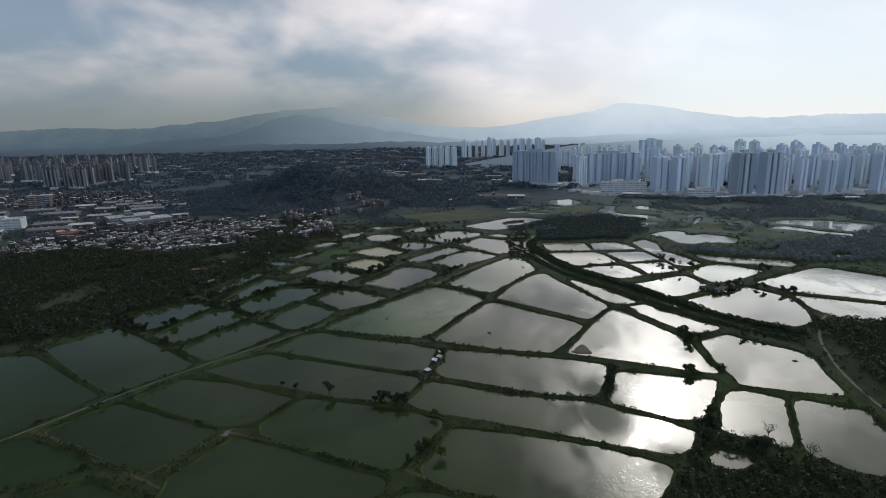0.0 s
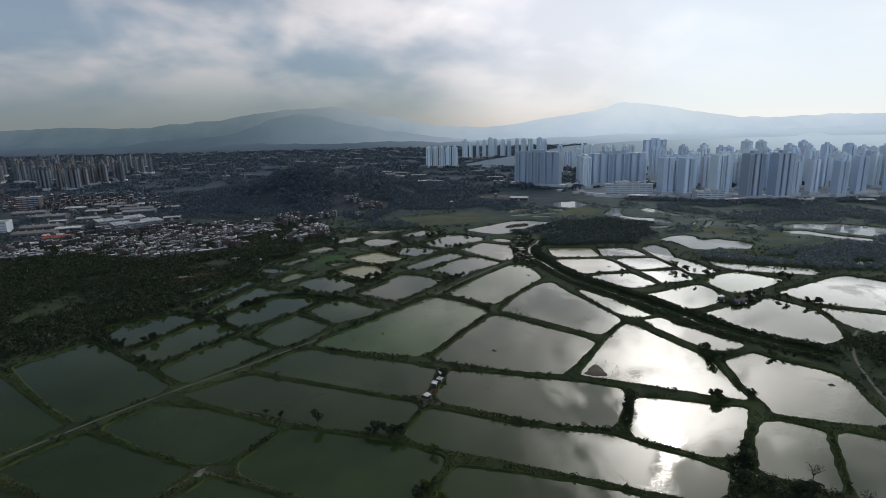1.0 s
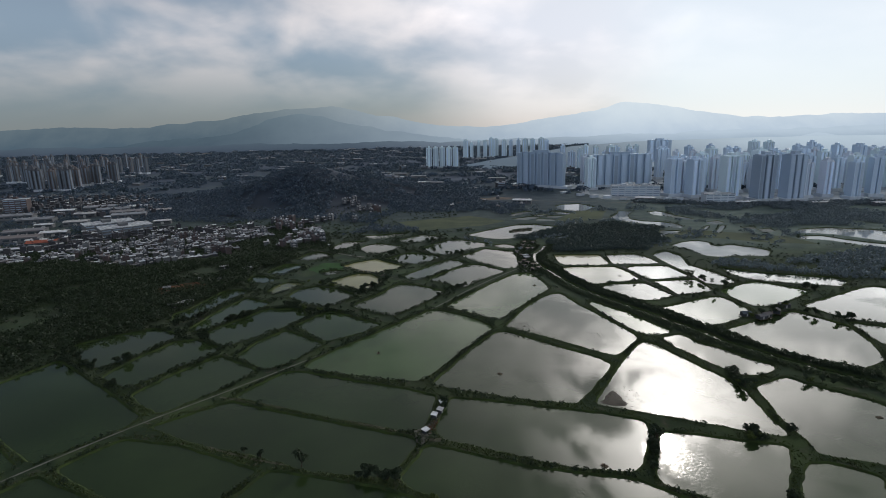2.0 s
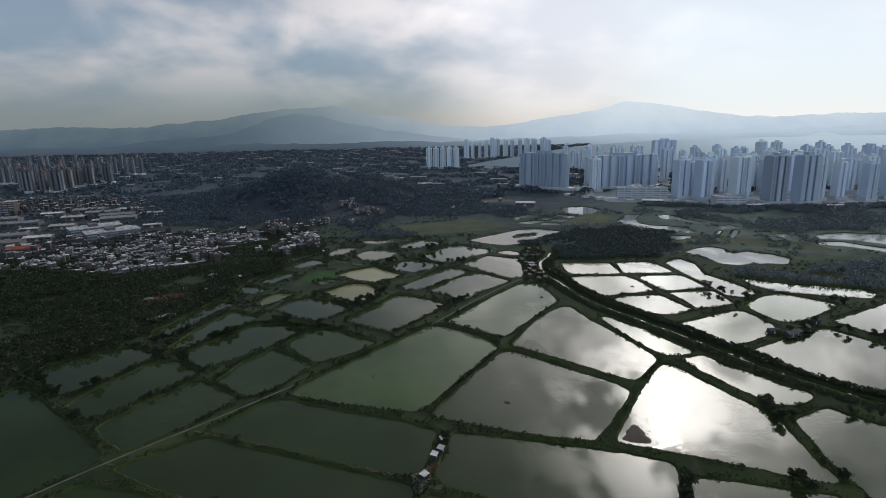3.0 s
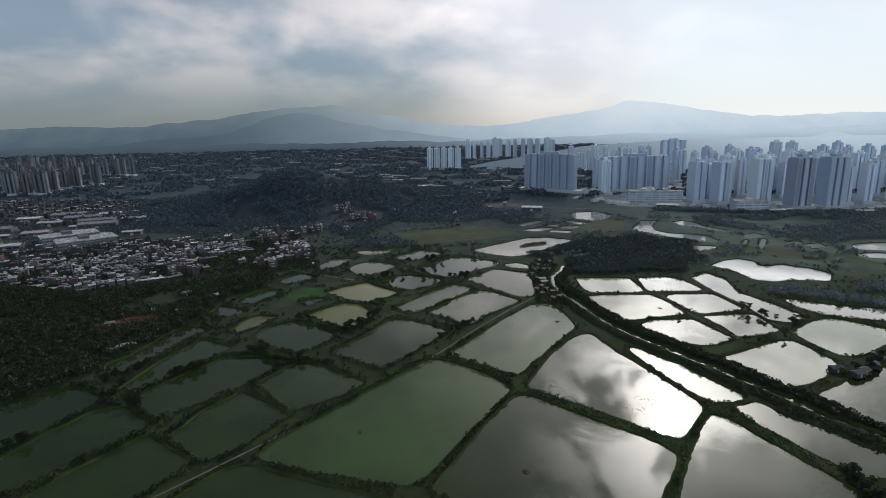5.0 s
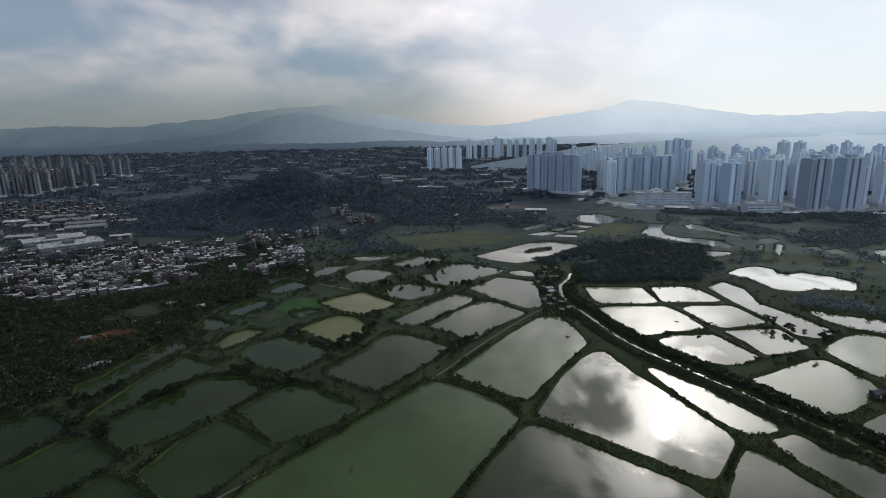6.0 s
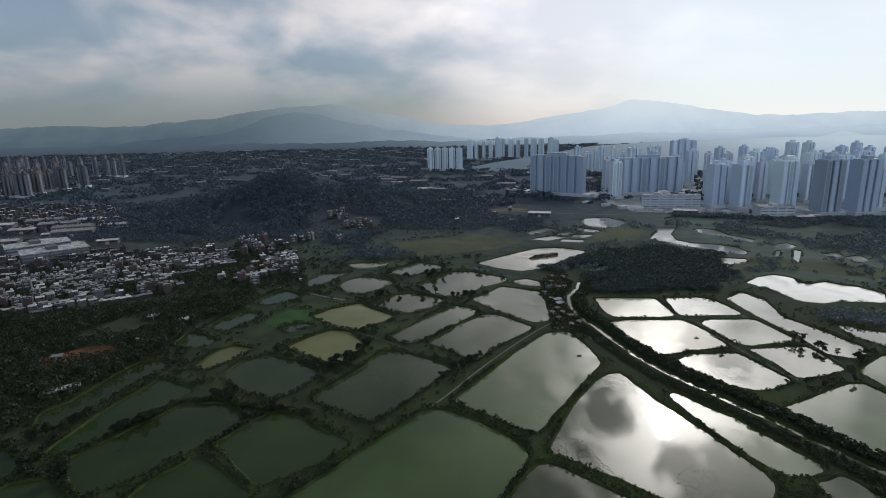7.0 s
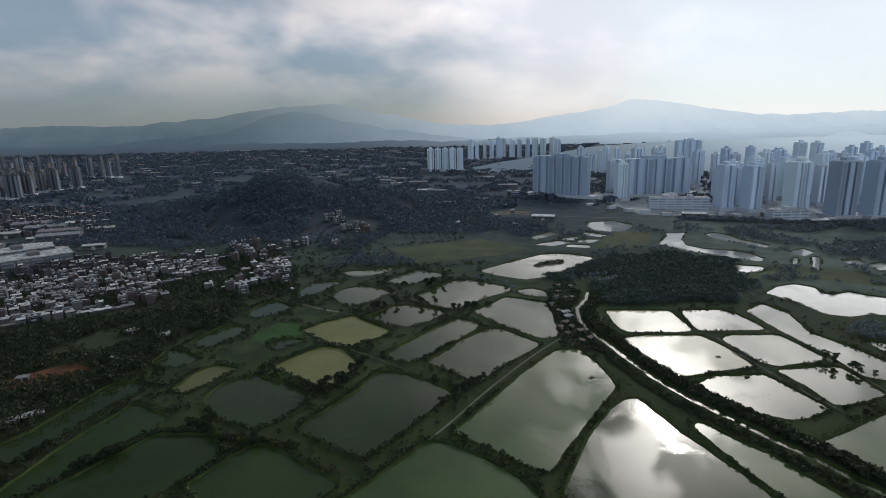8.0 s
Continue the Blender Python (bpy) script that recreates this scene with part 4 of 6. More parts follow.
tree_row([(150, 318), (140, 285), (128, 262), (124, 245), (116, 215), (108, 195)], 26, (0, 1, 3), (0.45, 0.85), 1.2)
tree_row([(128, 262), (150, 258), (176, 250)], 5, (0, 1, 4), (0.4, 0.6), 0.6)
tree_row([(110, 200), (124, 190), (140, 182)], 8, (4, 4, 1), (0.7, 1.1), 1.5)
tree_row([(-120, 268), (-95, 258), (-70, 248)], 6, (0, 1), (0.35, 0.6), 0.6)
tree_row([(-235, 355), (-205, 338), (-180, 330)], 9, (0, 1), (0.5, 0.9), 1.0)
tree_row([(-228, 356), (-200, 345), (-172, 385)], 12, (0, 1, 3), (0.5, 0.9), 1.2)
tree_row([(-200, 340), (-165, 355), (-150, 380)], 12, (0, 1), (0.5, 0.85), 0.9)
tree_row([(-178, 310), (-150, 330), (-130, 350)], 9, (0, 1, 3), (0.4, 0.7), 0.9)
tree_row([(-185, 400), (-165, 425), (-140, 452)], 14, (0, 1, 2), (0.5, 0.9), 1.2)
tree_row([(-175, 400), (-150, 408), (-125, 430)], 12, (0, 1), (0.5, 0.9), 1.2)
tree_row([(-120, 440), (-100, 428), (-75, 420)], 10, (0, 1, 3), (0.5, 0.9), 1.2)
tree_row([(-70, 470), (-58, 478), (-50, 500)], 9, (0, 1), (0.6, 1.0), 1.2)
tree_row([(-90, 480), (-100, 490), (-118, 500)], 8, (0, 1, 3), (0.5, 0.9), 1.2)
tree_row([(-40, 415), (-10, 450), (20, 482)], 12, (0, 1), (0.4, 0.7), 1.0)
tree_row([(-60, 590), (-30, 600), (0, 590)], 9, (0, 1, 2), (0.5, 0.9), 1.5)
tree_row([(0, 590), (30, 585), (60, 600)], 8, (0, 1), (0.5, 0.9), 1.5)
tree_row([(-40, 640), (-10, 650), (30, 660)], 9, (0, 1, 2), (0.6, 1.1), 2.0)
tree_row([(155, 480), (175, 440), (190, 432), (205, 440)], 5, (0, 1), (0.35, 0.6), 0.8)
tree_row([(180, 528), (200, 500), (215, 470), (228, 450)], 10, (0, 1, 2), (0.5, 0.9), 1.5)
tree_row([(205, 395), (220, 400), (240, 415)], 9, (0, 1, 3), (0.5, 0.9), 1.5)
tree_row([(232, 470), (262, 455), (285, 448)], 9, (0, 1, 2), (0.5, 0.9), 1.5)
tree_row([(240, 400), (262, 385), (275, 420)], 8, (0, 1), (0.5, 0.9), 1.5)
tree_row([(150, 300), (170, 305), (200, 300)], 8, (0, 1, 3), (0.45, 0.8), 1.0)


def grown(name, spots, radii, per, size, mat, label, category, seed, lift=0.55, flat=0.8):
    """Uncountable growth as one object."""
    z = land(spots[:, 0], spots[:, 1]) + radii * lift
    corners = leaf_cloud(np.column_stack([spots, z]), radii, per, size, seed, flat)
    return tagged(new(name, quads_mesh(name, corners, mat)), label, category, "", "stuff")


def scatter(ring, gap, seed, patchy=0.0):
    r = np.random.default_rng(seed)
    ring = np.asarray(ring, float)
    lo, hi = ring.min(0), ring.max(0)
    gx, gy = np.meshgrid(np.arange(lo[0], hi[0], gap), np.arange(lo[1], hi[1], gap))
    p = np.column_stack([gx.ravel(), gy.ravel()]) + r.uniform(-0.48, 0.48, (gx.size, 2)) * gap
    p = p[within(p, soften(ring, 2))]
    if patchy:
        keep = np.array([noise.fractal(Vector((x * 0.012, y * 0.012, seed)), 0.9, 2.0, 3) > patchy - 0.5 for x, y in p], bool)
        p = p[keep]
    return p


def wood(name, ring, gap, seed, label, radius=(2.2, 4.2), per=26, patchy=0.0, mat=None, clear=None, gap_water=1.5, open_south=0.0, leaf=0.26):
    p = scatter(ring, gap, seed, patchy)
    p = p[dry(p, gap_water)]
    if open_south:
        # no trees on the near shore of the lakes
        for k in range(1, 6):
            p = p[dry(p + np.array([0.0, k * open_south / 5]), 0.0)]
    if clear is not None:
        for other in clear:
            p = p[~within(p, np.asarray(other, float))]
    r = np.random.default_rng(seed + 50).uniform(*radius, len(p))
    return grown(name, p, r, per, leaf, mat or LEAF, label, "woodland", seed)


VILLAGE = [(-455, 745), (-410, 770), (-330, 765), (-240, 760), (-225, 790), (-182, 790), (-138, 690), (-118, 622), (-154, 618), (-223, 612), (-252, 592), (-286, 572), (-305, 562), (-384, 589), (-473, 562), (-520, 611)]
RED_CUT = [(-243, 488), (-218, 508), (-204, 500), (-214, 482), (-232, 474)]
MEADOW = [(-66, 783), (37, 825), (88, 774), (54, 740), (-29, 712)]
HAMLETS = [[(-178, 838), (-84, 850), (-84, 955), (-178, 955)], [(-252, 768), (-203, 763), (-203, 824), (-252, 824)], [(-188, 782), (-148, 782), (-148, 816), (-188, 816)]]
CROPS = [(-145, 480), (-128, 458), (-90, 530), (-98, 565), (-122, 570)]

wood("wood_left", [(-560, 500), (-480, 556), (-395, 585), (-300, 556), (-222, 588), (-154, 610), (-150, 568), (-166, 545), (-166, 520), (-176, 470), (-193, 425), (-203, 398), (-222, 362), (-250, 325), (-300, 308), (-420, 330), (-600, 420)],
     4.8, 11, "dense dark subtropical woodland beside the ponds", (2.2, 5.2), 62, 0.06, clear=[RED_CUT], leaf=0.17)
wood("mangrove", [(100, 668), (118, 694), (140, 706), (158, 728), (196, 726), (214, 742), (240, 712), (268, 706), (262, 672), (246, 652), (244, 628), (218, 612), (207, 588), (180, 594), (150, 588), (112, 589), (116, 612), (110, 636), (92, 648), (80, 662)],
     3.6, 12, "dense dark low woodland between ponds and canal", (1.8, 4.2), 70, 0.06, LEAF_SHADE, leaf=0.18)
wood("wood_right", [(236, 318), (262, 330), (330, 345), (420, 300), (330, 200), (240, 160), (207, 205), (210, 235), (222, 270), (232, 300)],
     4.2, 13, "dark woodland beside a winding dirt road", (1.8, 3.6), 26)
wood("wood_near", [(104, 204), (118, 195), (134, 185), (150, 173), (165, 160), (150, 120), (70, 125), (62, 140), (86, 172)],
     3.2, 14, "dark thicket at the end of the ponds", (1.5, 2.8), 28)
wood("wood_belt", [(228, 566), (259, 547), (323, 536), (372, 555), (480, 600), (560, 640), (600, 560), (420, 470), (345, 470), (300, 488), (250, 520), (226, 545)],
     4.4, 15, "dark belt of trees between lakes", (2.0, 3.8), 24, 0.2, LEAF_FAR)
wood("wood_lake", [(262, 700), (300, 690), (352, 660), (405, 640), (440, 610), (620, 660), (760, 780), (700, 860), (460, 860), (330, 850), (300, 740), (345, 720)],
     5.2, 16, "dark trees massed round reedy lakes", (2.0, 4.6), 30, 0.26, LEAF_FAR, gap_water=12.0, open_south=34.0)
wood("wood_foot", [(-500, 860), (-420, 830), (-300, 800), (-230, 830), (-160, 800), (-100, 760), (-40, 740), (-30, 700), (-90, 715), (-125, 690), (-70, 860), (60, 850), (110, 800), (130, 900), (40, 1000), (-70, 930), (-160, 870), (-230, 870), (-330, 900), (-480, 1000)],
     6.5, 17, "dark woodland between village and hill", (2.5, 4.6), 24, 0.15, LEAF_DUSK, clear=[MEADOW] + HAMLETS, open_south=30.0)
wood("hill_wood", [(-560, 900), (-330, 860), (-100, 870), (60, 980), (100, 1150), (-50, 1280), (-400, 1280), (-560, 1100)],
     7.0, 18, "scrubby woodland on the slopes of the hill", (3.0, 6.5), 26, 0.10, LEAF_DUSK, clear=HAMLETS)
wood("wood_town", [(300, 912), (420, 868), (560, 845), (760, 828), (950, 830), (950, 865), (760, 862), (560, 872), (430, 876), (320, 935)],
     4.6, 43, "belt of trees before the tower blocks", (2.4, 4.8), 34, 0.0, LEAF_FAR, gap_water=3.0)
# hedges on the old bunds by the woods
hedge = np.concatenate([evenly(q, 0.8, False) for q in ([(-250, 306), (-208, 340), (-172, 390)], [(-172, 390), (-150, 410), (-118, 436)], [(-140, 352), (-165, 378), (-198, 400)], [(-118, 436), (-98, 428), (-66, 420)], [(-86, 476), (-62, 468), (-52, 488)], [(-118, 436), (-100, 470), (-86, 478)])])
hedge = np.concatenate([hedge + rng.normal(0, 1.3, hedge.shape) for _ in range(2)])
hedge = hedge[dry(hedge, 0.3)]
grown("bund_hedge", hedge, rng.uniform(0.7, 1.6, len(hedge)), 24, 0.30, LEAF, "dark hedge of bushes along old pond bunds", "bushes", 19)
# a thicket on the crooked bund and the lanes round it
thick = np.concatenate([evenly(q, 0.9, False) for q in ([(150, 322), (141, 288), (131, 264), (125, 246), (114, 217), (107, 199)], [(86, 262), (83, 246), (79, 236)], [(236, 352), (240, 330), (233, 312)])])
thick = np.concatenate([thick + rng.normal(0, 1.5, thick.shape) for _ in range(3)])
thick = thick[dry(thick, 0.3)]
grown("bund_thicket", thick, rng.uniform(0.7, 1.7, len(thick)), 26, 0.30, LEAF, "dark thicket of bushes on a crooked bund", "bushes", 20)
# tree belts on both sides of the canal
line = np.array(CANAL, float)
bend = np.gradient(evenly(line, 1.6, False), axis=0)
bend /= np.hypot(bend[:, 0], bend[:, 1])[:, None]
spots, sizes = [], []
for side, least, most, low, high in ((1, 4.6, 11.5, 0.6, 1.25), (-1, 3.6, 11.5, 1.0, 2.4)):
    for _ in range(6):
        spots.append(evenly(line, 1.6, False) + np.column_stack([bend[:, 1], -bend[:, 0]]) * (side * rng.uniform(least, most, len(bend)))[:, None])
        sizes.append(rng.uniform(low, high, len(bend)))
spots, sizes = np.concatenate(spots), np.concatenate(sizes)
ashore = dry(spots, 0.7)
spots, sizes = spots[ashore], sizes[ashore]
yard = scatter([(66, 512), (86, 508), (90, 560), (96, 600), (104, 640), (84, 642), (72, 600), (66, 560)], 2.6, 28)
yard = yard[dry(yard, 0.5)]
grown("yard_trees", yard, rng.uniform(0.8, 2.0, len(yard)), 26, 0.30, LEAF, "dark trees and bushes round the canal huts", "trees", 29)
grown("canal_trees", spots, sizes, 26, 0.30, LEAF, "dark belt of trees along the canal", "tree belt", 21)

# reeds, grass and low bushes on the banks
verge, tall = [], []
for ring in RINGS[:-1]:
    p = outward(evenly(ring, 1.3), 1.0) + rng.normal(0, 0.35, (len(evenly(ring, 1.3)), 2))
    verge.append(p[p[:, 1] < 620])
    p = outward(evenly(ring, 1.6), 2.0) + rng.normal(0, 0.5, (len(evenly(ring, 1.6)), 2))
    verge.append(p[p[:, 1] < 520])
    q = outward(evenly(ring, 3.0), 1.5)
    lush = np.array([noise.fractal(Vector((x * 0.035, y * 0.035, 4.0)), 0.8, 2.0, 3) for x, y in q])
    tall.append(q[lush > np.where((q[:, 0] < 30) & (q[:, 1] > 300), -0.30, np.where(q[:, 1] < 300, 0.24, 0.12))])
verge, tall = np.concatenate(verge), np.concatenate(tall)
tops = np.concatenate([outward(evenly(ring, 1.0), d) + rng.normal(0, 0.6, (len(evenly(ring, 1.0)), 2)) for ring in RINGS[:-1] for d in (2.4, 4.0)])
tops = tops[tops[:, 1] < 480]
tops = tops[dry(tops, 1.0)]
tops = tops[np.array([noise.noise(Vector((x * 0.09, y * 0.09, 2.0))) > -0.15 for x, y in tops], bool)]
tops = tops[np.min([np.hypot(*(tops - q).T) for q in evenly(MAIN_TRACK, 1.0, False)], axis=0) > 1.2]
grown("bund_grass", tops, rng.uniform(0.2, 0.6, len(tops)), 7, 0.5, REED, "tussocky grass along the tops of the bunds", "grass", 27, 0.25, 0.8)
verge, tall = verge[dry(verge, 0.15)], tall[dry(tall, 0.4)]
grown("bank_reeds", verge, rng.uniform(0.2, 0.55, len(verge)), 8, 0.55, REED, "rough grass and reeds along the pond banks", "grass", 22, 0.3, 0.9)
grown("bank_bushes", tall, rng.uniform(0.5, 1.35, len(tall)) * np.where((tall[:, 0] < 30) & (tall[:, 1] > 340), 1.35, 1.0), 22, 0.34, LEAF, "low dark bushes along the pond bunds", "bushes", 23)
loose = np.column_stack([rng.uniform(-320, 420, 16000), rng.uniform(140, 900, 16000)])
loose = loose[dry(loose, 1.6)]
loose = loose[np.array([noise.fractal(Vector((x * 0.02, y * 0.02, 9.0)), 0.8, 2.0, 3) > -0.12 for x, y in loose], bool)]
for other in (MEADOW, CROPS, RED_CUT, VILLAGE):
    loose = loose[~within(loose, np.asarray(other, float))]
keep = np.min([np.hypot(*(loose - q).T) for q in evenly(MAIN_TRACK, 1.5, False)], axis=0) > 2.5
loose = loose[keep]
for k in range(1, 6):
    loose = loose[(loose[:, 1] < 600) | dry(loose + np.array([0.0, k * 3.5]), 0.0)]
bushy = np.column_stack([rng.uniform(-300, 40, 9000), rng.uniform(290, 720, 9000)])
bushy = bushy[dry(bushy, 1.2)]
bushy = bushy[np.array([noise.fractal(Vector((x * 0.03, y * 0.03, 12.0)), 0.8, 2.0, 3) > 0.02 for x, y in bushy], bool)]
for other in (MEADOW, CROPS, RED_CUT, VILLAGE):
    bushy = bushy[~within(bushy, np.asarray(other, float))]
bushy = bushy[np.min([np.hypot(*(bushy - q).T) for q in evenly(MAIN_TRACK, 1.5, False)], axis=0) > 2.2]
bushy = bushy[~within(bushy, np.array([(-560, 500), (-300, 556), (-154, 610), (-166, 520), (-193, 425), (-250, 325), (-300, 308), (-600, 420)], float))][:2600]
grown("bushes", bushy, rng.uniform(0.8, 1.9, len(bushy)), 20, 0.32, LEAF, "dark rounded bushes between the ponds", "bushes", 30)
outer = (loose[:, 1] > 600) & (loose[:, 0] > 20)
grown("scrub", loose[~outer], rng.uniform(0.5, 1.7, (~outer).sum()), 20, 0.34, LEAF, "scattered scrub on open ground between ponds", "scrub", 24)
outer &= np.array([noise.fractal(Vector((x * 0.016, y * 0.016, 3.0)), 0.8, 2.0, 3) > 0.06 for x, y in loose], bool)
grown("lake_scrub", loose[outer], rng.uniform(1.2, 3.0, outer.sum()), 22, 0.34, LEAF_FAR, "haze-pale scrub on open ground round reedy lakes", "scrub", 40)
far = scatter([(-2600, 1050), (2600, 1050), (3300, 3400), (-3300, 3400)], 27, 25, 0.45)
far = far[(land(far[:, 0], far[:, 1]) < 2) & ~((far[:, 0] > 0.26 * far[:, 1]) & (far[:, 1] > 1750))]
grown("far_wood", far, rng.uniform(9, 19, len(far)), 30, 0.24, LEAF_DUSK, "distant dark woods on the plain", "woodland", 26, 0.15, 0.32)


# ---- buildings ----
def empty_thing(name, label, category, group=""):
    ob = new(name)
    ob.empty_display_size = 1.0
    return tagged(ob, label, category, group)


PANE = mesh_of("window", [(-0.7, -0.05, -0.65), (0.7, -0.05, -0.65), (0.7, -0.05, 0.65), (-0.7, -0.05, 0.65), (-0.7, 0.05, -0.65), (0.7, 0.05, -0.65), (0.7, 0.05, 0.65), (-0.7, 0.05, 0.65)],
               [[0, 1, 2, 3], [1, 5, 6, 2], [5, 4, 7, 6], [4, 0, 3, 7], [3, 2, 6, 7], [4, 5, 1, 0]], GLASS)
BALCONY = boxes((-1.6, 1.6, -1.0, 0, 0, 0.15), (-1.6, 1.6, -1.0, -0.9, 0.15, 1.0), (-1.6, -1.5, -0.9, 0, 0.15, 1.0), (1.5, 1.6, -0.9, 0, 0.15, 1.0))
BALCONY_MESH = bpy.data.meshes.new("balcony")
BALCONY.to_mesh(BALCONY_MESH)
BALCONY.free()
BALCONY_MESH.materials.append(METAL)


def make_house(w, d, floors, wall, roof, label, rich):
    """A village house: walls with floor ledges, a flat roof with parapet, a stair hood, windows and balconies."""
    ob = empty_thing("village_house", label, "house", "village houses")
    h = floors * 2.6
    part("wall", storeys([(-w / 2, -d / 2), (w / 2, -d / 2), (w / 2, d / 2), (-w / 2, d / 2)], h, 2.7, 0.12, -0.3), wall, ob)
    top = part("roof", boxes((-w / 2 - 0.25, w / 2 + 0.25, -d / 2 - 0.25, d / 2 + 0.25, h, h + 0.18)), roof, ob, "flat pale roof")
    if rich or floors > 2:
        part("parapet", boxes((-w / 2 - 0.2, w / 2 + 0.2, -d / 2 - 0.2, -d / 2, h + 0.18, h + 1.1), (-w / 2 - 0.2, w / 2 + 0.2, d / 2, d / 2 + 0.2, h + 0.18, h + 1.1),
                          (-w / 2 - 0.2, -w / 2, -d / 2, d / 2, h + 0.18, h + 1.1), (w / 2, w / 2 + 0.2, -d / 2, d / 2, h + 0.18, h + 1.1)), wall, top)
    part("stair_hood", boxes((w * 0.08, w * 0.38, d * 0.1, d * 0.4, h + 0.18, h + 1.9)), roof, top)
    if rich:
        part("water_tank", boxes((-w * 0.4, -w * 0.22, d * 0.1, d * 0.3, h + 0.18, h + 1.7)), METAL, top, "metal rooftop water tank")
    for k in range(floors):
        z = k * 2.7 + 1.5
        for x in ((-w * 0.28, w * 0.28) if rich else (w * 0.2,)):
            part("window", PANE, GLASS, ob, at=pose(x, -d / 2 - 0.03, z))
        if rich and k:
            part("balcony", BALCONY_MESH, METAL, ob, at=pose(0, -d / 2, k * 2.7 + 0.1))
    return ob


HOUSES = [make_house(7.0, 6.4, 3, WALLS[0], WHITE_ROOF, "white rendered three-storey village house with flat roof", True),
          make_house(6.6, 6.2, 2, WALLS[1], ROOFTOP, "grey rendered two-storey village house with flat roof", True),
          make_house(6.8, 6.4, 3, WALLS[2], ROOFTOP, "pink-tiled three-storey village house with flat roof", False),
          make_house(6.6, 7.2, 2, WALLS[3], GREY_ROOF, "cream two-storey village house with grey roof", False),
          make_house(6.0, 5.6, 2, WALLS[0], WHITE_ROOF, "small white two-storey village house with pale roof", False),
          make_house(9.0, 6.0, 1, WALLS[1], GREY_ROOF, "low grey village shed house with metal roof", False),
          make_house(8.0, 5.5, 1, WALLS[3], WHITE_ROOF, "low cream village house with white metal roof", False)]
TAKEN = []


REST = []


def terraces(ring, along, across, turn, seed):
    """Spots in crooked rows."""
    r = np.random.default_rng(seed)
    ring = np.asarray(ring, float)
    mid = ring.mean(0)
    reach = np.abs(ring - mid).max() * 1.5
    a, b = np.meshgrid(np.arange(-reach, reach, along), np.arange(-reach, reach, across))
    b = b + 2.2 * np.sin(a * 0.05 + b) + r.normal(0, 0.7, b.shape)
    a = a + r.normal(0, 0.5, a.shape) + r.uniform(0, along, (a.shape[0], 1))
    c, s = math.cos(radians(turn)), math.sin(radians(turn))
    p = np.column_stack([(a * c - b * s).ravel(), (a * s + b * c).ravel()]) + mid
    return p[within(p, soften(ring, 2))]



def settle(models, ring, gap, seed, turn, odds, most, fill=0.85, single=1000, rows=0.0, gardens=False):
    """Houses over an area; the nearest are things of their own, those past that many are kept for the joined rest."""
    r = np.random.default_rng(seed)
    p = scatter(ring, gap, seed) if not rows else terraces(ring, gap, rows, turn, seed)
    p = p[dry(p, 5.0)]
    if gardens:
        # thinner towards the ponds, with groves between
        lush = np.array([noise.fractal(Vector((x * 0.022, y * 0.022, 6.0)), 0.8, 2.0, 3) for x, y in p])
        p = p[lush < np.interp(p[:, 0], (-330, -250, -200, -140), (0.36, 0.22, -0.02, -0.16))]
    p = p[r.permutation(len(p))[: int(most)]]
    made = 0
    for spot in p[np.argsort(np.hypot(p[:, 0], p[:, 1]))]:
        if r.random() < fill and land(*spot) < 9 and all((spot[0] - a) ** 2 + (spot[1] - b) ** 2 > (gap * (0.72 if not rows else 0.8)) ** 2 for a, b in TAKEN):
            TAKEN.append(tuple(spot))
            angle = turn + (r.choice((0, 90, 180, 0)) if not rows else r.choice((0, 0, 180))) + r.normal(0, 5)
            if made < single:
                ob = copy_thing(models[int(r.choice(len(models), p=odds))], pose(*spot, float(land(*spot)), 0, 0, angle))
                ob.scale = (r.uniform(0.75, 0.98), r.uniform(0.75, 0.98), r.uniform(0.7, 1.05))
                made += 1
            else:
                REST.append((*spot, float(land(*spot)), angle, r.uniform(4.2, 6.8), r.uniform(4.2, 6.0), float(r.choice((2.8, 2.8, 5.4, 5.4, 8.1)))))


def joined_houses():
    """The houses further back, as one mesh: walls and overhanging roofs."""
    bm = bmesh.new()
    for x, y, z, angle, w, d, h in REST:
        m = pose(x, y, z, 0, 0, angle)
        for x0, x1, y0, y1, z0, z1, slot in ((-w / 2, w / 2, -d / 2, d / 2, -0.3, h, 0), (-w / 2 - 0.3, w / 2 + 0.3, -d / 2 - 0.3, d / 2 + 0.3, h, h + 0.3, 1), (w * 0.1, w * 0.38, 0, d * 0.35, h + 0.3, h + 1.9, 0)):
            v = [bm.verts.new(m @ Vector(c)) for c in ((x0, y0, z0), (x1, y0, z0), (x1, y1, z0), (x0, y1, z0), (x0, y0, z1), (x1, y0, z1), (x1, y1, z1), (x0, y1, z1))]
            for f in ((0, 1, 5, 4), (1, 2, 6, 5), (2, 3, 7, 6), (3, 0, 4, 7), (4, 5, 6, 7)):
                bm.faces.new([v[i] for i in f]).material_index = slot
    me = bpy.data.meshes.new("back_houses")
    bm.to_mesh(me)
    bm.free()
    me.materials.append(BACK_WALL), me.materials.append(BACK_ROOF)
    tagged(new("back_houses", me), "crowded small houses with pale roofs at the back of the village", "houses", "", "stuff")


for model, spot in zip(HOUSES, ((-205, 760), (-186, 742), (-214, 742), (-170, 702), (-200, 648), (-262, 640), (-178, 655))):
    model.matrix_basis = pose(*spot, 0, 0, 0, 12)
    TAKEN.append(spot)
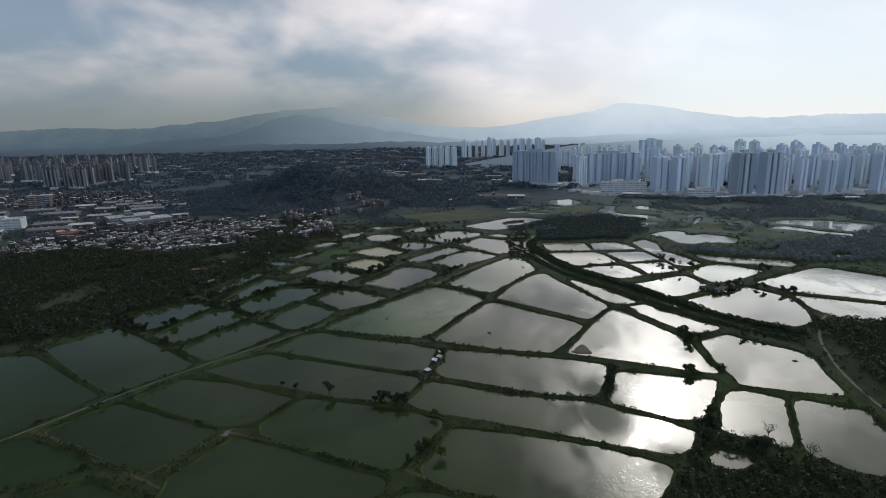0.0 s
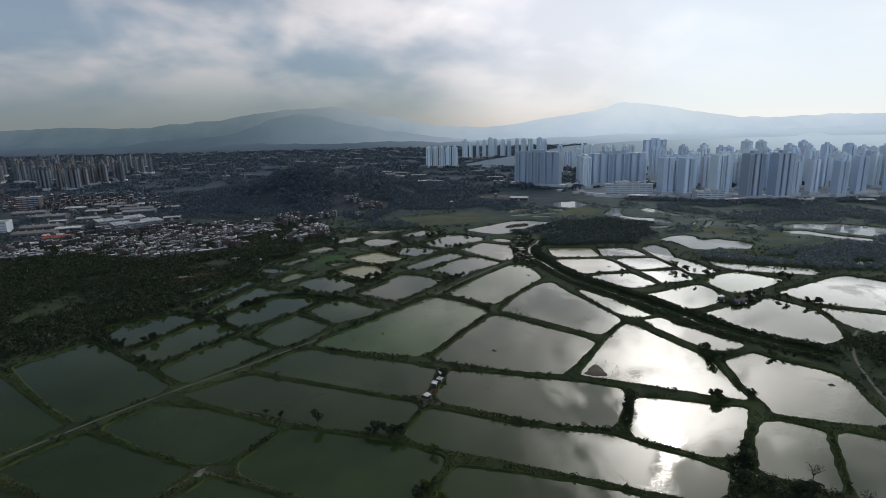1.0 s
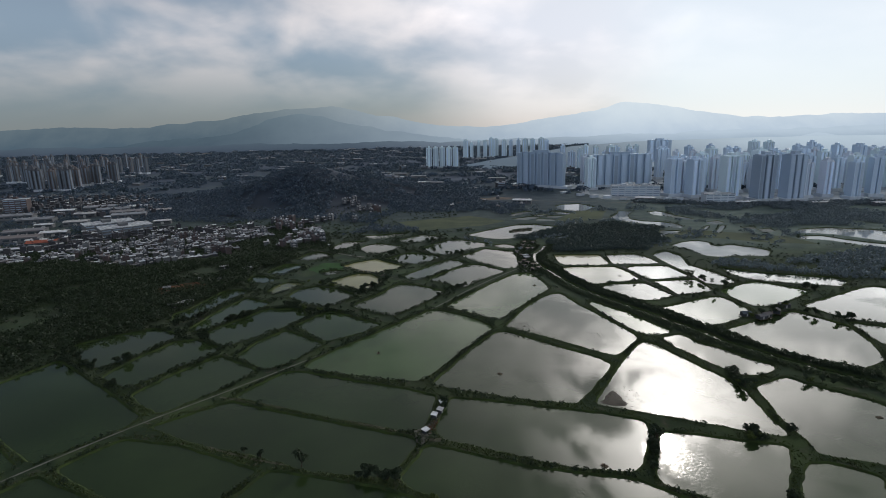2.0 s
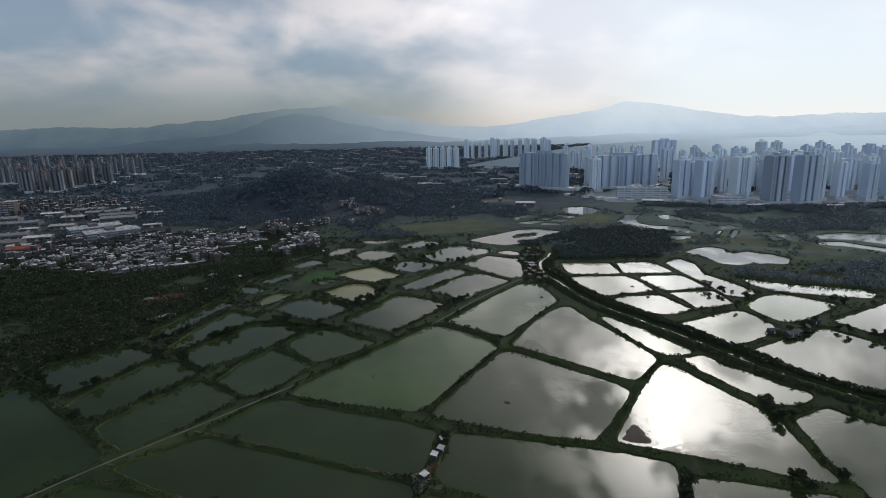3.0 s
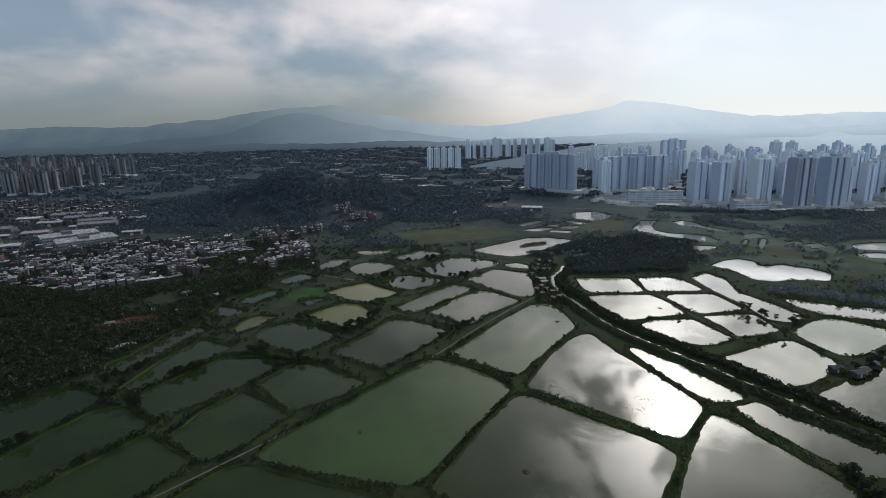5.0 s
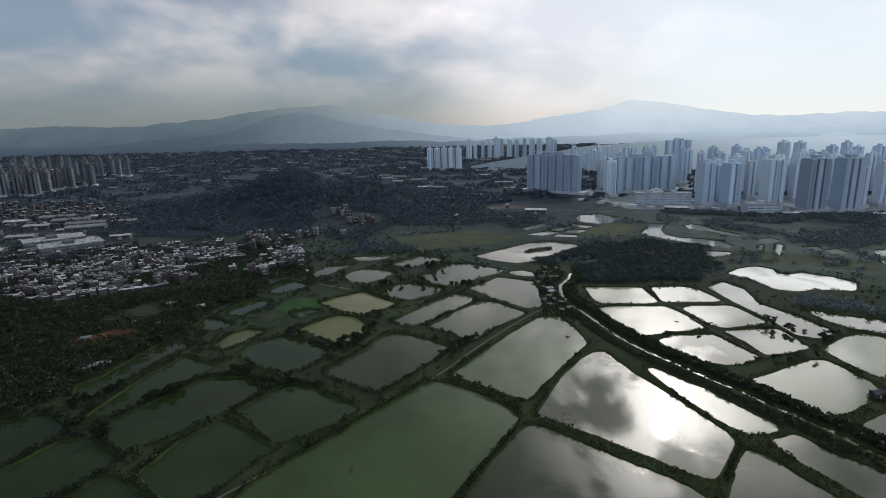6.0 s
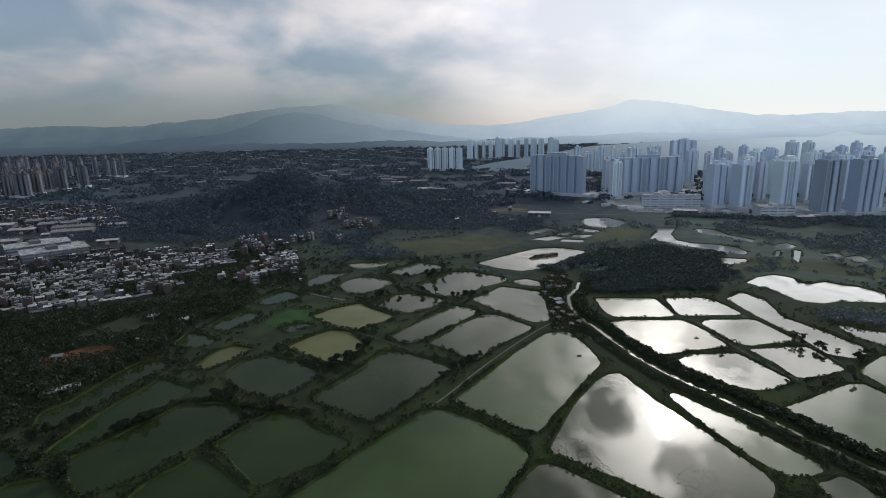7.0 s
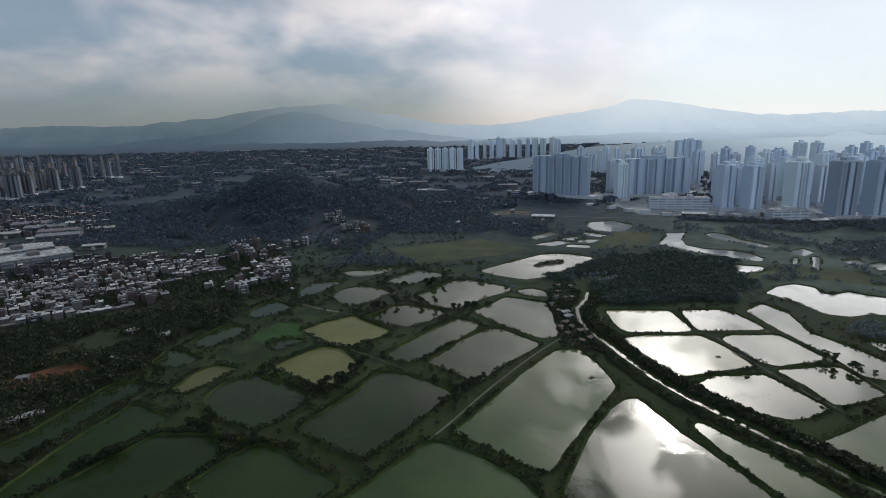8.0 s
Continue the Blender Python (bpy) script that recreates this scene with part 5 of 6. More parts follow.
# small clusters of tall white houses by the foot of the hill
for x, y in ((-236, 794), (-239, 806), (-230, 812), (-221, 813), (-214, 806), (-224, 779), (-214, 774), (-197, 746), (-188, 752), (-159, 673), (-160, 684), (-152, 688), (-144, 680), (-149, 664), (-139, 660),
             (-176, 794), (-168, 801), (-160, 808), (-160, 922), (-155, 934), (-147, 942), (-138, 924), (-123, 886), (-116, 897), (-107, 889), (-99, 874), (-110, 865), (-130, 880), (-146, 915), (-123, 792), (-180, 642), (-164, 629)):
    if dry([(x, y)], 4)[0]:
        TAKEN.append((x, y))
        copy_thing(HOUSES[int(rng.choice((0, 0, 1, 2)))], pose(x, y, float(land(x, y)), 0, 0, 20 + rng.normal(0, 15)))
settle(HOUSES, VILLAGE, 7.2, 31, 33, (0.10, 0.14, 0.08, 0.16, 0.22, 0.15, 0.15), 1100, 0.86, 290, 10.5, True)
settle(HOUSES[4:], [(-960, 1180), (-846, 1161), (-565, 1112), (-440, 900), (-548, 880), (-688, 930), (-777, 938)], 12, 34, 20, (0.3, 0.4, 0.3), 700, 0.85, 0)
settle(HOUSES[3:], [(-60, 905), (110, 880), (190, 960), (60, 1010), (-50, 1000)], 34, 35, 0, (0.25, 0.3, 0.25, 0.2), 30, 0.6)


joined_houses()
green = scatter(VILLAGE, 4.4, 36)
green = green[np.min([np.hypot(*(green - np.array(q)).T) for q in TAKEN], axis=0) > 5.2]
grown("village_trees", green, rng.uniform(1.3, 3.2, len(green)), 22, 0.30, LEAF, "dark trees between the village houses", "trees", 37)


def make_shed(w, d, h, roof, label, bays, wall=None):
    """A works shed: walls, a low pitched roof, a row of windows and a door."""
    ob = empty_thing("warehouse", label, "warehouse", "works sheds")
    part("wall", boxes((-w / 2, w / 2, -d / 2, d / 2, -0.3, h)), wall or WALLS[0], ob)
    bm = bmesh.new()
    rise = d * 0.09
    for y0, y1, za, zb in ((-d / 2 - 0.6, 0, h - 0.1, h + rise), (0, d / 2 + 0.6, h + rise, h - 0.1)):
        lo = [bm.verts.new(p) for p in ((-w / 2 - 0.5, y0, za), (w / 2 + 0.5, y0, za), (w / 2 + 0.5, y1, zb), (-w / 2 - 0.5, y1, zb))]
        hi = [bm.verts.new((v.co.x, v.co.y, v.co.z + 0.25)) for v in lo]
        bm.faces.new(hi), bm.faces.new(lo[::-1])
        for i in range(4):
            bm.faces.new((lo[i], lo[(i + 1) % 4], hi[(i + 1) % 4], hi[i]))
    cover = part("roof", bm, roof, ob)
    for k in range(bays if bays > 1 else 0):
        x = -w / 2 + (k + 0.5) * w / bays
        if bays > 1:
            part("roof_vent", boxes((x - 0.6, x + 0.6, -0.8, 0.8, h + rise, h + rise + 0.9)), METAL, cover)
        part("window", boxes((x - w / bays * 0.36, x + w / bays * 0.36, -d / 2 - 0.08, -d / 2 + 0.05, h * 0.45, h * 0.75)), GLASS, ob)
    if bays > 1:
        part("door", boxes((-2, 2, -d / 2 - 0.1, -d / 2 + 0.05, -0.2, 3.6)), METAL, ob)
    return ob


def make_block(w, d, floors, wall, label, bays=4):
    """A flat-roofed works or school block with long window bands, one for each storey and bay."""
    ob = empty_thing("flat_block", label, "building", "flat blocks")
    h = floors * 3.6
    part("wall", boxes((-w / 2, w / 2, -d / 2, d / 2, -0.3, h)), wall, ob)
    top = part("roof", boxes((-w / 2 - 0.4, w / 2 + 0.4, -d / 2 - 0.4, d / 2 + 0.4, h, h + 0.9)), ROOFTOP, ob)
    part("lift_house", boxes((-w * 0.12, w * 0.05, -d * 0.2, d * 0.25, h + 0.9, h + 4)), wall, top)
    for k in range(floors):
        for b in range(bays):
            x = -w / 2 + (b + 0.5) * w / bays
            part("window_band", boxes((x - w / bays * 0.42, x + w / bays * 0.42, -d / 2 - 0.06, -d / 2 + 0.05, k * 3.6 + 1.1, k * 3.6 + 2.6)), BLOCK_GLASS, ob)
    return ob


SHED_MODELS = [make_shed(46, 20, 7, GREY_ROOF, "long works shed with grey metal roof", 5), make_shed(30, 15, 6, WHITE_ROOF, "works shed with pale metal roof", 4),
               make_shed(30, 18, 6, RED_ROOF, "works shed with red metal roof", 3), make_shed(22, 10, 5, WHITE_ROOF, "narrow shed with white metal roof", 2)]
for model, spot in zip(SHED_MODELS, ((-520, 700, 18), (-470, 775, 18), (-470, 672, 20), (-560, 800, 15))):
    model.matrix_basis = pose(spot[0], spot[1], 0, 0, 0, spot[2])
for kind, x, y, a in ((0, -545, 745, 18), (1, -590, 690, 18), (1, -500, 735, 18), (0, -600, 840, 16), (3, -490, 690, 18), (1, -525, 815, 17), (1, -640, 790, 16), (3, -480, 640, 20),
                      (3, -560, 650, 20), (0, -660, 880, 16), (1, -560, 890, 14), (3, -500, 860, 14), (1, -720, 860, 14), (3, -435, 800, 10),
                      (1, -470, 815, 18), (3, -400, 812, 15), (0, -480, 870, 20), (0, -500, 900, 20), (1, -455, 915, 20), (0, -540, 930, 20), (1, -520, 965, 20), (0, -580, 960, 20), (1, -620, 930, 15), (3, 430, 925, -5), (1, 330, 930, -20), (3, 455, 870, 0), (3, 560, 850, -4), (3, 640, 835, -4), (1, 130, 935, -15), (1, 0, 1080, 0), (3, 60, 1120, 5), (1, -40, 1250, 4)):
    copy_thing(SHED_MODELS[kind], pose(x, y, 0, 0, 0, a))
BLOCKS = [make_block(46, 16, 5, BLOCK_WALL, "white five-storey block with window bands"), make_block(44, 20, 4, BLOCK_WALL, "cream flat-roofed block with window bands"), make_block(34, 18, 6, WALLS[2], "pink six-storey block with window bands")]
for model, spot in zip(BLOCKS, ((318, 996, -12), (430, 893, -2), (-720, 960, 16))):
    model.matrix_basis = pose(spot[0], spot[1], 0, 0, 0, spot[2])
FACTORY = make_block(58, 30, 3, WALLS[0], "long white three-storey factory with window bands", 5)
FACTORY.matrix_basis = pose(-412, 740, 0, 0, 0, 42)
copy_thing(FACTORY, pose(-452, 770, 0, 0, 0, 42))
LONG_BLOCK = make_block(98, 12, 4, WALLS[2], "long low pinkish building behind the hill", 8)
LONG_BLOCK.matrix_basis = pose(-202, 1240, 0, 0, 0, 3)
for kind, x, y, a in ((0, 352, 990, -10), (0, 335, 1016, 75), (1, -610, 740, 18)):
    copy_thing(BLOCKS[kind], pose(x, y, 0, 0, 0, a))


def make_tower(name, arms, width, depth, floors, wall, label, glass=None):
    """A tower block: winged plan with floor ledges, upright window strips and a stepped roof."""
    ob = empty_thing(name, label, "tower", "tower blocks")
    h = floors * 3.0
    cell = width / arms
    front = []
    for k in range(arms):
        x = (k - (arms - 1) / 2) * cell
        front += [(x - cell * 0.36, -depth / 2), (x + cell * 0.36, -depth / 2)]
        if k < arms - 1:
            front += [(x + cell * 0.36, -depth * 0.3), (x + cell * 0.64, -depth * 0.3)]
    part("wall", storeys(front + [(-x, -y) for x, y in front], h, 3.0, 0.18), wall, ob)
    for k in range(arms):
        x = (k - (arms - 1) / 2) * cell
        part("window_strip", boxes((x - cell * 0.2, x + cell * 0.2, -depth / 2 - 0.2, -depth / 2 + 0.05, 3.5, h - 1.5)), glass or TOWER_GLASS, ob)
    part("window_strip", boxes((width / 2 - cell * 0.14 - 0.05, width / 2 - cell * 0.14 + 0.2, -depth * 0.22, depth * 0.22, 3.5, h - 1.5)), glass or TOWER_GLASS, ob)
    top = part("roof", boxes((-width * 0.42, width * 0.42, -depth * 0.36, depth * 0.36, h, h + 1.4)), wall, ob)
    part("lift_house", boxes((-width * 0.16, width * 0.16, -depth * 0.24, depth * 0.24, h + 1.4, h + 5.5)), wall, top)
    part("podium", boxes((-width * 0.62, width * 0.62, -depth * 0.7, depth * 0.7, -0.5, 5.0)), BLOCK_WALL, ob)
    return ob


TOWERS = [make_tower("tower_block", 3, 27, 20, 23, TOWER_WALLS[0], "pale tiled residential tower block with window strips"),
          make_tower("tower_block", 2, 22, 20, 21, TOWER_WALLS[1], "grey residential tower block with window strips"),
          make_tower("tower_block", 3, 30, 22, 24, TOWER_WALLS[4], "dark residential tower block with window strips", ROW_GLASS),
          make_tower("tower_block", 2, 20, 18, 19, TOWER_WALLS[2], "haze-blue residential tower block with window strips"),
          make_tower("tower_block", 3, 25, 18, 17, TOWER_WALLS[3], "soft haze-blue residential tower block with window strips"),
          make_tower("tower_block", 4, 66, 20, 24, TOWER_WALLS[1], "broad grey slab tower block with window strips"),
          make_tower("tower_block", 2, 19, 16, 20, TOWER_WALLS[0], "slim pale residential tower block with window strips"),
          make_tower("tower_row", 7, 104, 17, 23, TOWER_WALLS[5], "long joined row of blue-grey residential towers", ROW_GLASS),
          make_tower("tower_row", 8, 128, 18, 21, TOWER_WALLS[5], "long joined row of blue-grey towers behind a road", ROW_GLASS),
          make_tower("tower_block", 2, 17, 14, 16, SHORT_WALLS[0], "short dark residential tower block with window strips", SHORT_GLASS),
          make_tower("tower_block", 2, 15, 14, 15, SHORT_WALLS[1], "short haze-blue residential tower block with window strips", SHORT_GLASS)]
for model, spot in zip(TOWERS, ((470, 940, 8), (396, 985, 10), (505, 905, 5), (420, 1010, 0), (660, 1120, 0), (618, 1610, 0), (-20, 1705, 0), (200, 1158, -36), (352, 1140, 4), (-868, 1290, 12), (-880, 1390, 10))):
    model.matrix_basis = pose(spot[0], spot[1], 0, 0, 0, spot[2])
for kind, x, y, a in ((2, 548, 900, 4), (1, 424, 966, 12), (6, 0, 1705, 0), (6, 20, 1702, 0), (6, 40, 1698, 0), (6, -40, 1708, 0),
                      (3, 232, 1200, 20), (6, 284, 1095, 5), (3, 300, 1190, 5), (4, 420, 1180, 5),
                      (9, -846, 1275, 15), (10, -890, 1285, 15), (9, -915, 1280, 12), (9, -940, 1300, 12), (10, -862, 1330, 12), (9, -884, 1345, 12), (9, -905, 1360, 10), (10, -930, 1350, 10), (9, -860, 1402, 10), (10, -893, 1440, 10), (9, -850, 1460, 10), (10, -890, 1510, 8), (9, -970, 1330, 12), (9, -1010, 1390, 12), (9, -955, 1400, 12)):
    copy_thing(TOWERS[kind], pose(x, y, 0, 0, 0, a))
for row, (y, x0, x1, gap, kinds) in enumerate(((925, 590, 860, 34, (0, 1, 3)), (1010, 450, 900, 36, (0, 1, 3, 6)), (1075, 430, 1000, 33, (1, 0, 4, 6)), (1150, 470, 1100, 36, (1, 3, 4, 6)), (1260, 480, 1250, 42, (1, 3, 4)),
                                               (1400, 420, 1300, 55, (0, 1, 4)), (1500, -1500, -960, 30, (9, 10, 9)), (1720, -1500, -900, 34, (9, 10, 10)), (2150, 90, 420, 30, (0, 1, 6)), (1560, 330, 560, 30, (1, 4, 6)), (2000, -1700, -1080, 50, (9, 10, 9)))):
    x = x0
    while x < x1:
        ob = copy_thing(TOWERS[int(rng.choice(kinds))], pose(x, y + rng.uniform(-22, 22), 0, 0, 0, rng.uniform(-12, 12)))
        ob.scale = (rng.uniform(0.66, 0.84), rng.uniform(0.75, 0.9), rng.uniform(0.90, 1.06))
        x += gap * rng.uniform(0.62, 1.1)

# small pale sheds at the feet of the towers
PALE_SHED = make_shed(13, 7, 4, WHITE_ROOF, "small pale shed before the tower blocks", 1, BLOCK_WALL)
PALE_SHED.matrix_basis = pose(246, 1015, 0, 0, 0, 30)
for x, y, a in ((262, 985, 20), (281, 972, -10), (300, 948, 0), (372, 942, 8), (386, 930, 8), (478, 884, 0), (590, 876, 0), (655, 884, -5), (700, 868, 0), (225, 1050, 20)):
    ob = copy_thing(PALE_SHED, pose(x, y, 0, 0, 0, a))
    ob.scale = (rng.uniform(0.6, 1.2), rng.uniform(0.7, 1.1), rng.uniform(0.7, 1.1))


def make_car(paint, label):
    """A parked car: rounded body, glazed cabin and four wheels."""
    ob = empty_thing("car", label, "car", "cars on the avenue")
    part("body", boxes((-0.9, 0.9, -2.2, 2.2, 0.35, 1.0, 0.15)), paint, ob)
    part("cabin", boxes((-0.78, 0.78, -1.3, 1.0, 1.0, 1.5, 0.18)), GLASS, ob)
    for x in (-0.85, 0.85):
        for y in (-1.4, 1.4):
            bm = bmesh.new()
            bmesh.ops.create_cone(bm, cap_ends=True, segments=10, radius1=0.34, radius2=0.34, depth=0.22, matrix=Matrix.Translation((x, y, 0.34)) @ Matrix.Rotation(radians(90), 4, "Y"))
            part("wheel", bm, MUD, ob)
    return ob


CARS = [make_car(WHITE_ROOF, "white car on the pale avenue"), make_car(METAL, "silver car on the pale avenue")]
for k in range(26):
    y = 1060 + k * 17.0
    x = float(np.interp(y, (1030, 1180, 1330, 1500, 1640), (262, 290, 312, 330, 340))) + (-3.4, -1.2, 1.4, 3.6)[k % 4]
    if k < 2:
        CARS[k].matrix_basis = pose(x, y, 0.09, 0, 0, -8)
    else:
        copy_thing(CARS[(k * 7) % 3 % 2], pose(x, y + rng.uniform(-5, 5), 0.09, 0, 0, -8))

# low buildings dotted over the far plain
FAR_BLOCKS = [make_block(24, 12, 2, WALLS[0], "distant white block on the plain", 1), make_block(18, 12, 3, WALLS[1], "distant grey block on the plain", 1)]
FAR_SHEDS = [make_shed(26, 13, 5, GREY_ROOF, "distant shed with a grey roof on the plain", 1), make_shed(38, 16, 6, GREY_ROOF, "distant long shed with a grey roof", 1)]
for model, spot in zip(FAR_BLOCKS + FAR_SHEDS, ((-150, 1500), (-420, 1420), (-260, 1600), (-60, 1400))):
    model.matrix_basis = pose(*spot, 0)
for k in range(200):
    y = rng.uniform(1150, 3300)
    x = rng.uniform(-0.85, 0.55) * y
    if land(x, y) < 1 and not (x > 380 and y < 1500):
        if rng.random() < 0.55:
            copy_thing(FAR_SHEDS[int(rng.choice(2))], pose(x, y, 0, 0, 0, rng.uniform(-25, 25)))
        else:
            copy_thing(FAR_BLOCKS[int(rng.choice(2))], pose(x, y, 0, 0, 0, rng.uniform(-25, 25)))


# ---- small things among the ponds ----
def make_hut(w, d, h, roof, label):
    """A fish farmer's hut: plank walls, a lean-to metal roof, a door and a window."""
    ob = empty_thing("pond_hut", label, "hut", "pond huts")
    part("wall", boxes((-w / 2, w / 2, -d / 2, d / 2, 0.0, h)), WALLS[1], ob)
    bm = boxes((-w / 2 - 0.35, w / 2 + 0.35, -d / 2 - 0.4, d / 2 + 0.4, h, h + 0.12))
    bmesh.ops.rotate(bm, verts=bm.verts, cent=(0, 0, h), matrix=Matrix.Rotation(radians(6), 3, "X"))
    part("roof", bm, roof, ob)
    part("door", boxes((-0.45, 0.45, -d / 2 - 0.05, -d / 2 + 0.02, 0.0, 2.0)), METAL, ob)
    part("window", boxes((w * 0.22, w * 0.22 + 0.9, -d / 2 - 0.04, -d / 2 + 0.02, 1.0, 1.8)), GLASS, ob)
    return ob


HUTS = [make_hut(2.5, 2.0, 1.9, WHITE_ROOF, "small hut with a pale metal roof on a bund"), make_hut(5.5, 3.4, 2.4, GREY_ROOF, "hut with a grey metal roof beside water"),
        make_hut(6.5, 4.5, 2.6, BLUE_ROOF, "hut with a dull blue metal roof beside water"), make_hut(8.0, 3.8, 2.6, WHITE_ROOF, "long shed with a white metal roof among trees")]
HUTS += [make_hut(3.0, 2.4, 2.1, RUST_ROOF, "hut with a dull rusty roof beside the canal"), make_hut(3.4, 2.4, 2.1, RUST_ROOF, "longer hut with a dull rusty roof beside the canal")]


def make_pile_hut():
    """A hut over the water: deck, piles, walls and a dull blue roof."""
    ob = empty_thing("pile_hut", "dark hut with a dull blue roof on piles over a pond", "hut", "pile huts")
    part("deck", boxes((-3.4, 3.4, -2.6, 2.6, 0.0, 0.18)), BARK, ob)
    for x in (-3.0, 3.0):
        for y in (-2.2, 2.2):
            part("pile", boxes((x - 0.12, x + 0.12, y - 0.12, y + 0.12, -1.2, 0.0)), BARK, ob)
    part("wall", boxes((-2.8, 2.8, -2.0, 2.0, 0.18, 2.4)), WALLS[1], ob)
    bm = bmesh.new()
    for s in (-1, 1):
        v = [bm.verts.new(c) for c in ((-3.2, s * 2.5, 2.2), (3.2, s * 2.5, 2.2), (3.2, 0, 3.3), (-3.2, 0, 3.3))]
        top = [bm.verts.new((c.co.x, c.co.y, c.co.z + 0.1)) for c in v]
        bm.faces.new(v), bm.faces.new(top)
        for i in range(4):
            bm.faces.new((v[i], v[(i + 1) % 4], top[(i + 1) % 4], top[i]))
    part("roof", bm, BLUE_ROOF, ob)
    part("door", boxes((-0.45, 0.45, -2.06, -1.98, 0.2, 2.1)), METAL, ob)
    return ob


PILE_HUT = make_pile_hut()
for model, spot in zip(HUTS, ((-6.2, 277, 72), (80, 571, 20), (236, 412, 15), (-204, 441, 35), (71, 545, 20), (85, 526, 30))):
    model.matrix_basis = pose(spot[0], spot[1], 0, 0, 0, spot[2])
for kind, x, y, a in ((0, -3.6, 281.2, 66), (0, -2.5, 288.0, 20), (0, -9.8, 264.4, 50), (3, -184, 542, 20), (0, -274, 549, 10), (0, -233, 504, 30), (0, -198, 511, 0),
                      (1, 80, 563, 30), (4, 78, 545, 40), (5, 82, 538, 10), (4, 73, 534, 10), (4, 79, 522, 70), (5, 76, 553, 20), (4, 81, 606, 10), (5, 87, 603, 5), (4, 92, 604, 5), (4, 88, 634, 20), (5, 97, 631, 30), (4, 76, 575, 50),
                      (4, 84, 618, 15), (5, 74, 590, 0), (3, -197, 447, 35), (3, -186, 545, 20), (3, -210, 552, 30), (0, -218, 515, 10), (0, -150, 562, 20), (0, -128, 640, 10), (1, -232, 486, 20)):
    if dry([(x, y)], 0.2)[0]:
        copy_thing(HUTS[kind], pose(x, y, 0, 0, 0, a))
# a hut group on piles at a meeting of bunds
for x, y, a in ((213, 394, 20), (224, 401, 60), (201, 397, 0)):
    copy_thing(PILE_HUT, pose(x, y, 0.1, 0, 0, a))
PILE_HUT.matrix_basis = pose(208, 391, 0.1, 0, 0, 15)


def make_raft(label):
    """A feeding raft: deck planks on floats and a post."""
    ob = empty_thing("feeding_raft", label, "raft", "feeding rafts")
    for k in range(5):
        part("plank", boxes((-1.3, 1.3, -0.9 + k * 0.36, -0.58 + k * 0.36, 0.12, 0.2)), BARK, ob)
    for s in (-1, 1):
        part("float", boxes((s * 0.9 - 0.25, s * 0.9 + 0.25, -0.9, 0.9, -0.2, 0.12, 0.06)), METAL, ob)
    part("post", boxes((-0.06, 0.06, -0.06, 0.06, 0.2, 1.3)), BARK, ob)
    return ob


raft = make_raft("small dark feeding raft floating on a pond")
raft.matrix_basis = pose(73, 478, -0.6, 0, 0, 30)
for x, y in ((34, 555), (28, 320), (60, 240), (150, 500), (190, 270), (-40, 350)):
    copy_thing(raft, pose(x, y, -0.6, 0, 0, rng.uniform(0, 180)))


def mud_flat(ring, label):
    """A low bank of wet mud rising out of a pond."""
    r = wobble(evenly(soften(ring, 2), 1.5), 0.9)
    c = r.mean(0)
    rows = [(1.0, -0.75), (0.85, -0.5), (0.5, -0.3)]
    n = len(r)
    verts = [(*(c + (p - c) * s), z + 0.05 * rng.normal()) for s, z in rows for p in r] + [(*c, -0.22)]
    faces = [[a * n + i, a * n + (i + 1) % n, (a + 1) * n + (i + 1) % n, (a + 1) * n + i] for a in (0, 1) for i in range(n)] + [[2 * n + i, 2 * n + (i + 1) % n, 3 * n] for i in range(n)]
    tagged(new("mud_flat", mesh_of("mud_flat", verts, faces, MUD, True)), label, "mud", "", "structure")


mud_flat([(71.1, 287), (78.2, 283.9), (85.3, 284.9), (84, 290.2), (83.4, 298.9), (80.4, 300)], "dark wet mud flat in a pond corner")
mud_flat([(76, 700), (85, 715), (100, 721), (113, 726), (111, 712), (97, 703), (83, 697)], "low grassy island in a lake")
reeds_at = rng.uniform((78, 700), (110, 722), (220, 2))
reeds_at = reeds_at[within(reeds_at, np.array([(78, 701), (85, 713), (100, 719), (111, 723), (109, 713), (96, 705), (84, 699)]))]
grown("island_reeds", reeds_at, rng.uniform(0.5, 1.2, len(reeds_at)), 14, 0.4, LEAF, "dark reeds and bushes on a small island", "reeds", 64, 0.1)


def clods(ring, count, seed):
    """Small dark lumps of mud and stakes standing out of shallow water."""
    r = np.random.default_rng(seed)
    ring = np.asarray(ring, float)
    p = r.uniform(ring.min(0), ring.max(0), (count * 4, 2))
    p = p[within(p, ring)][:count]
    verts, faces = [], []
    for x, y in p:
        k, s, h = len(verts), r.uniform(0.08, 0.26), r.uniform(0.08, 0.3)
        verts += [(x - s, y - s * 0.6, -0.65), (x + s, y - s * 0.7, -0.65), (x + s * 0.8, y + s * 0.7, -0.65), (x - s * 0.9, y + s * 0.6, -0.65), (x + r.normal(0, 0.1), y, -0.6 + h)]
        faces += [[k, k + 1, k + 4], [k + 1, k + 2, k + 4], [k + 2, k + 3, k + 4], [k + 3, k, k + 4]]
    tagged(new("pond_clods", mesh_of("pond_clods", verts, faces, MUD)), "dark clods and stakes in the shallow corner of a pond", "clods", "", "stuff")


clods([(38.6, 387.5), (50.1, 378.7), (63, 368.9), (58, 380.3), (54.6, 394.8), (44.1, 399.1)], 360, 61)
clods([(80.4, 368.2), (83.1, 358.3), (91.6, 356.8), (99.8, 371.8), (92.8, 379.4)], 110, 63)
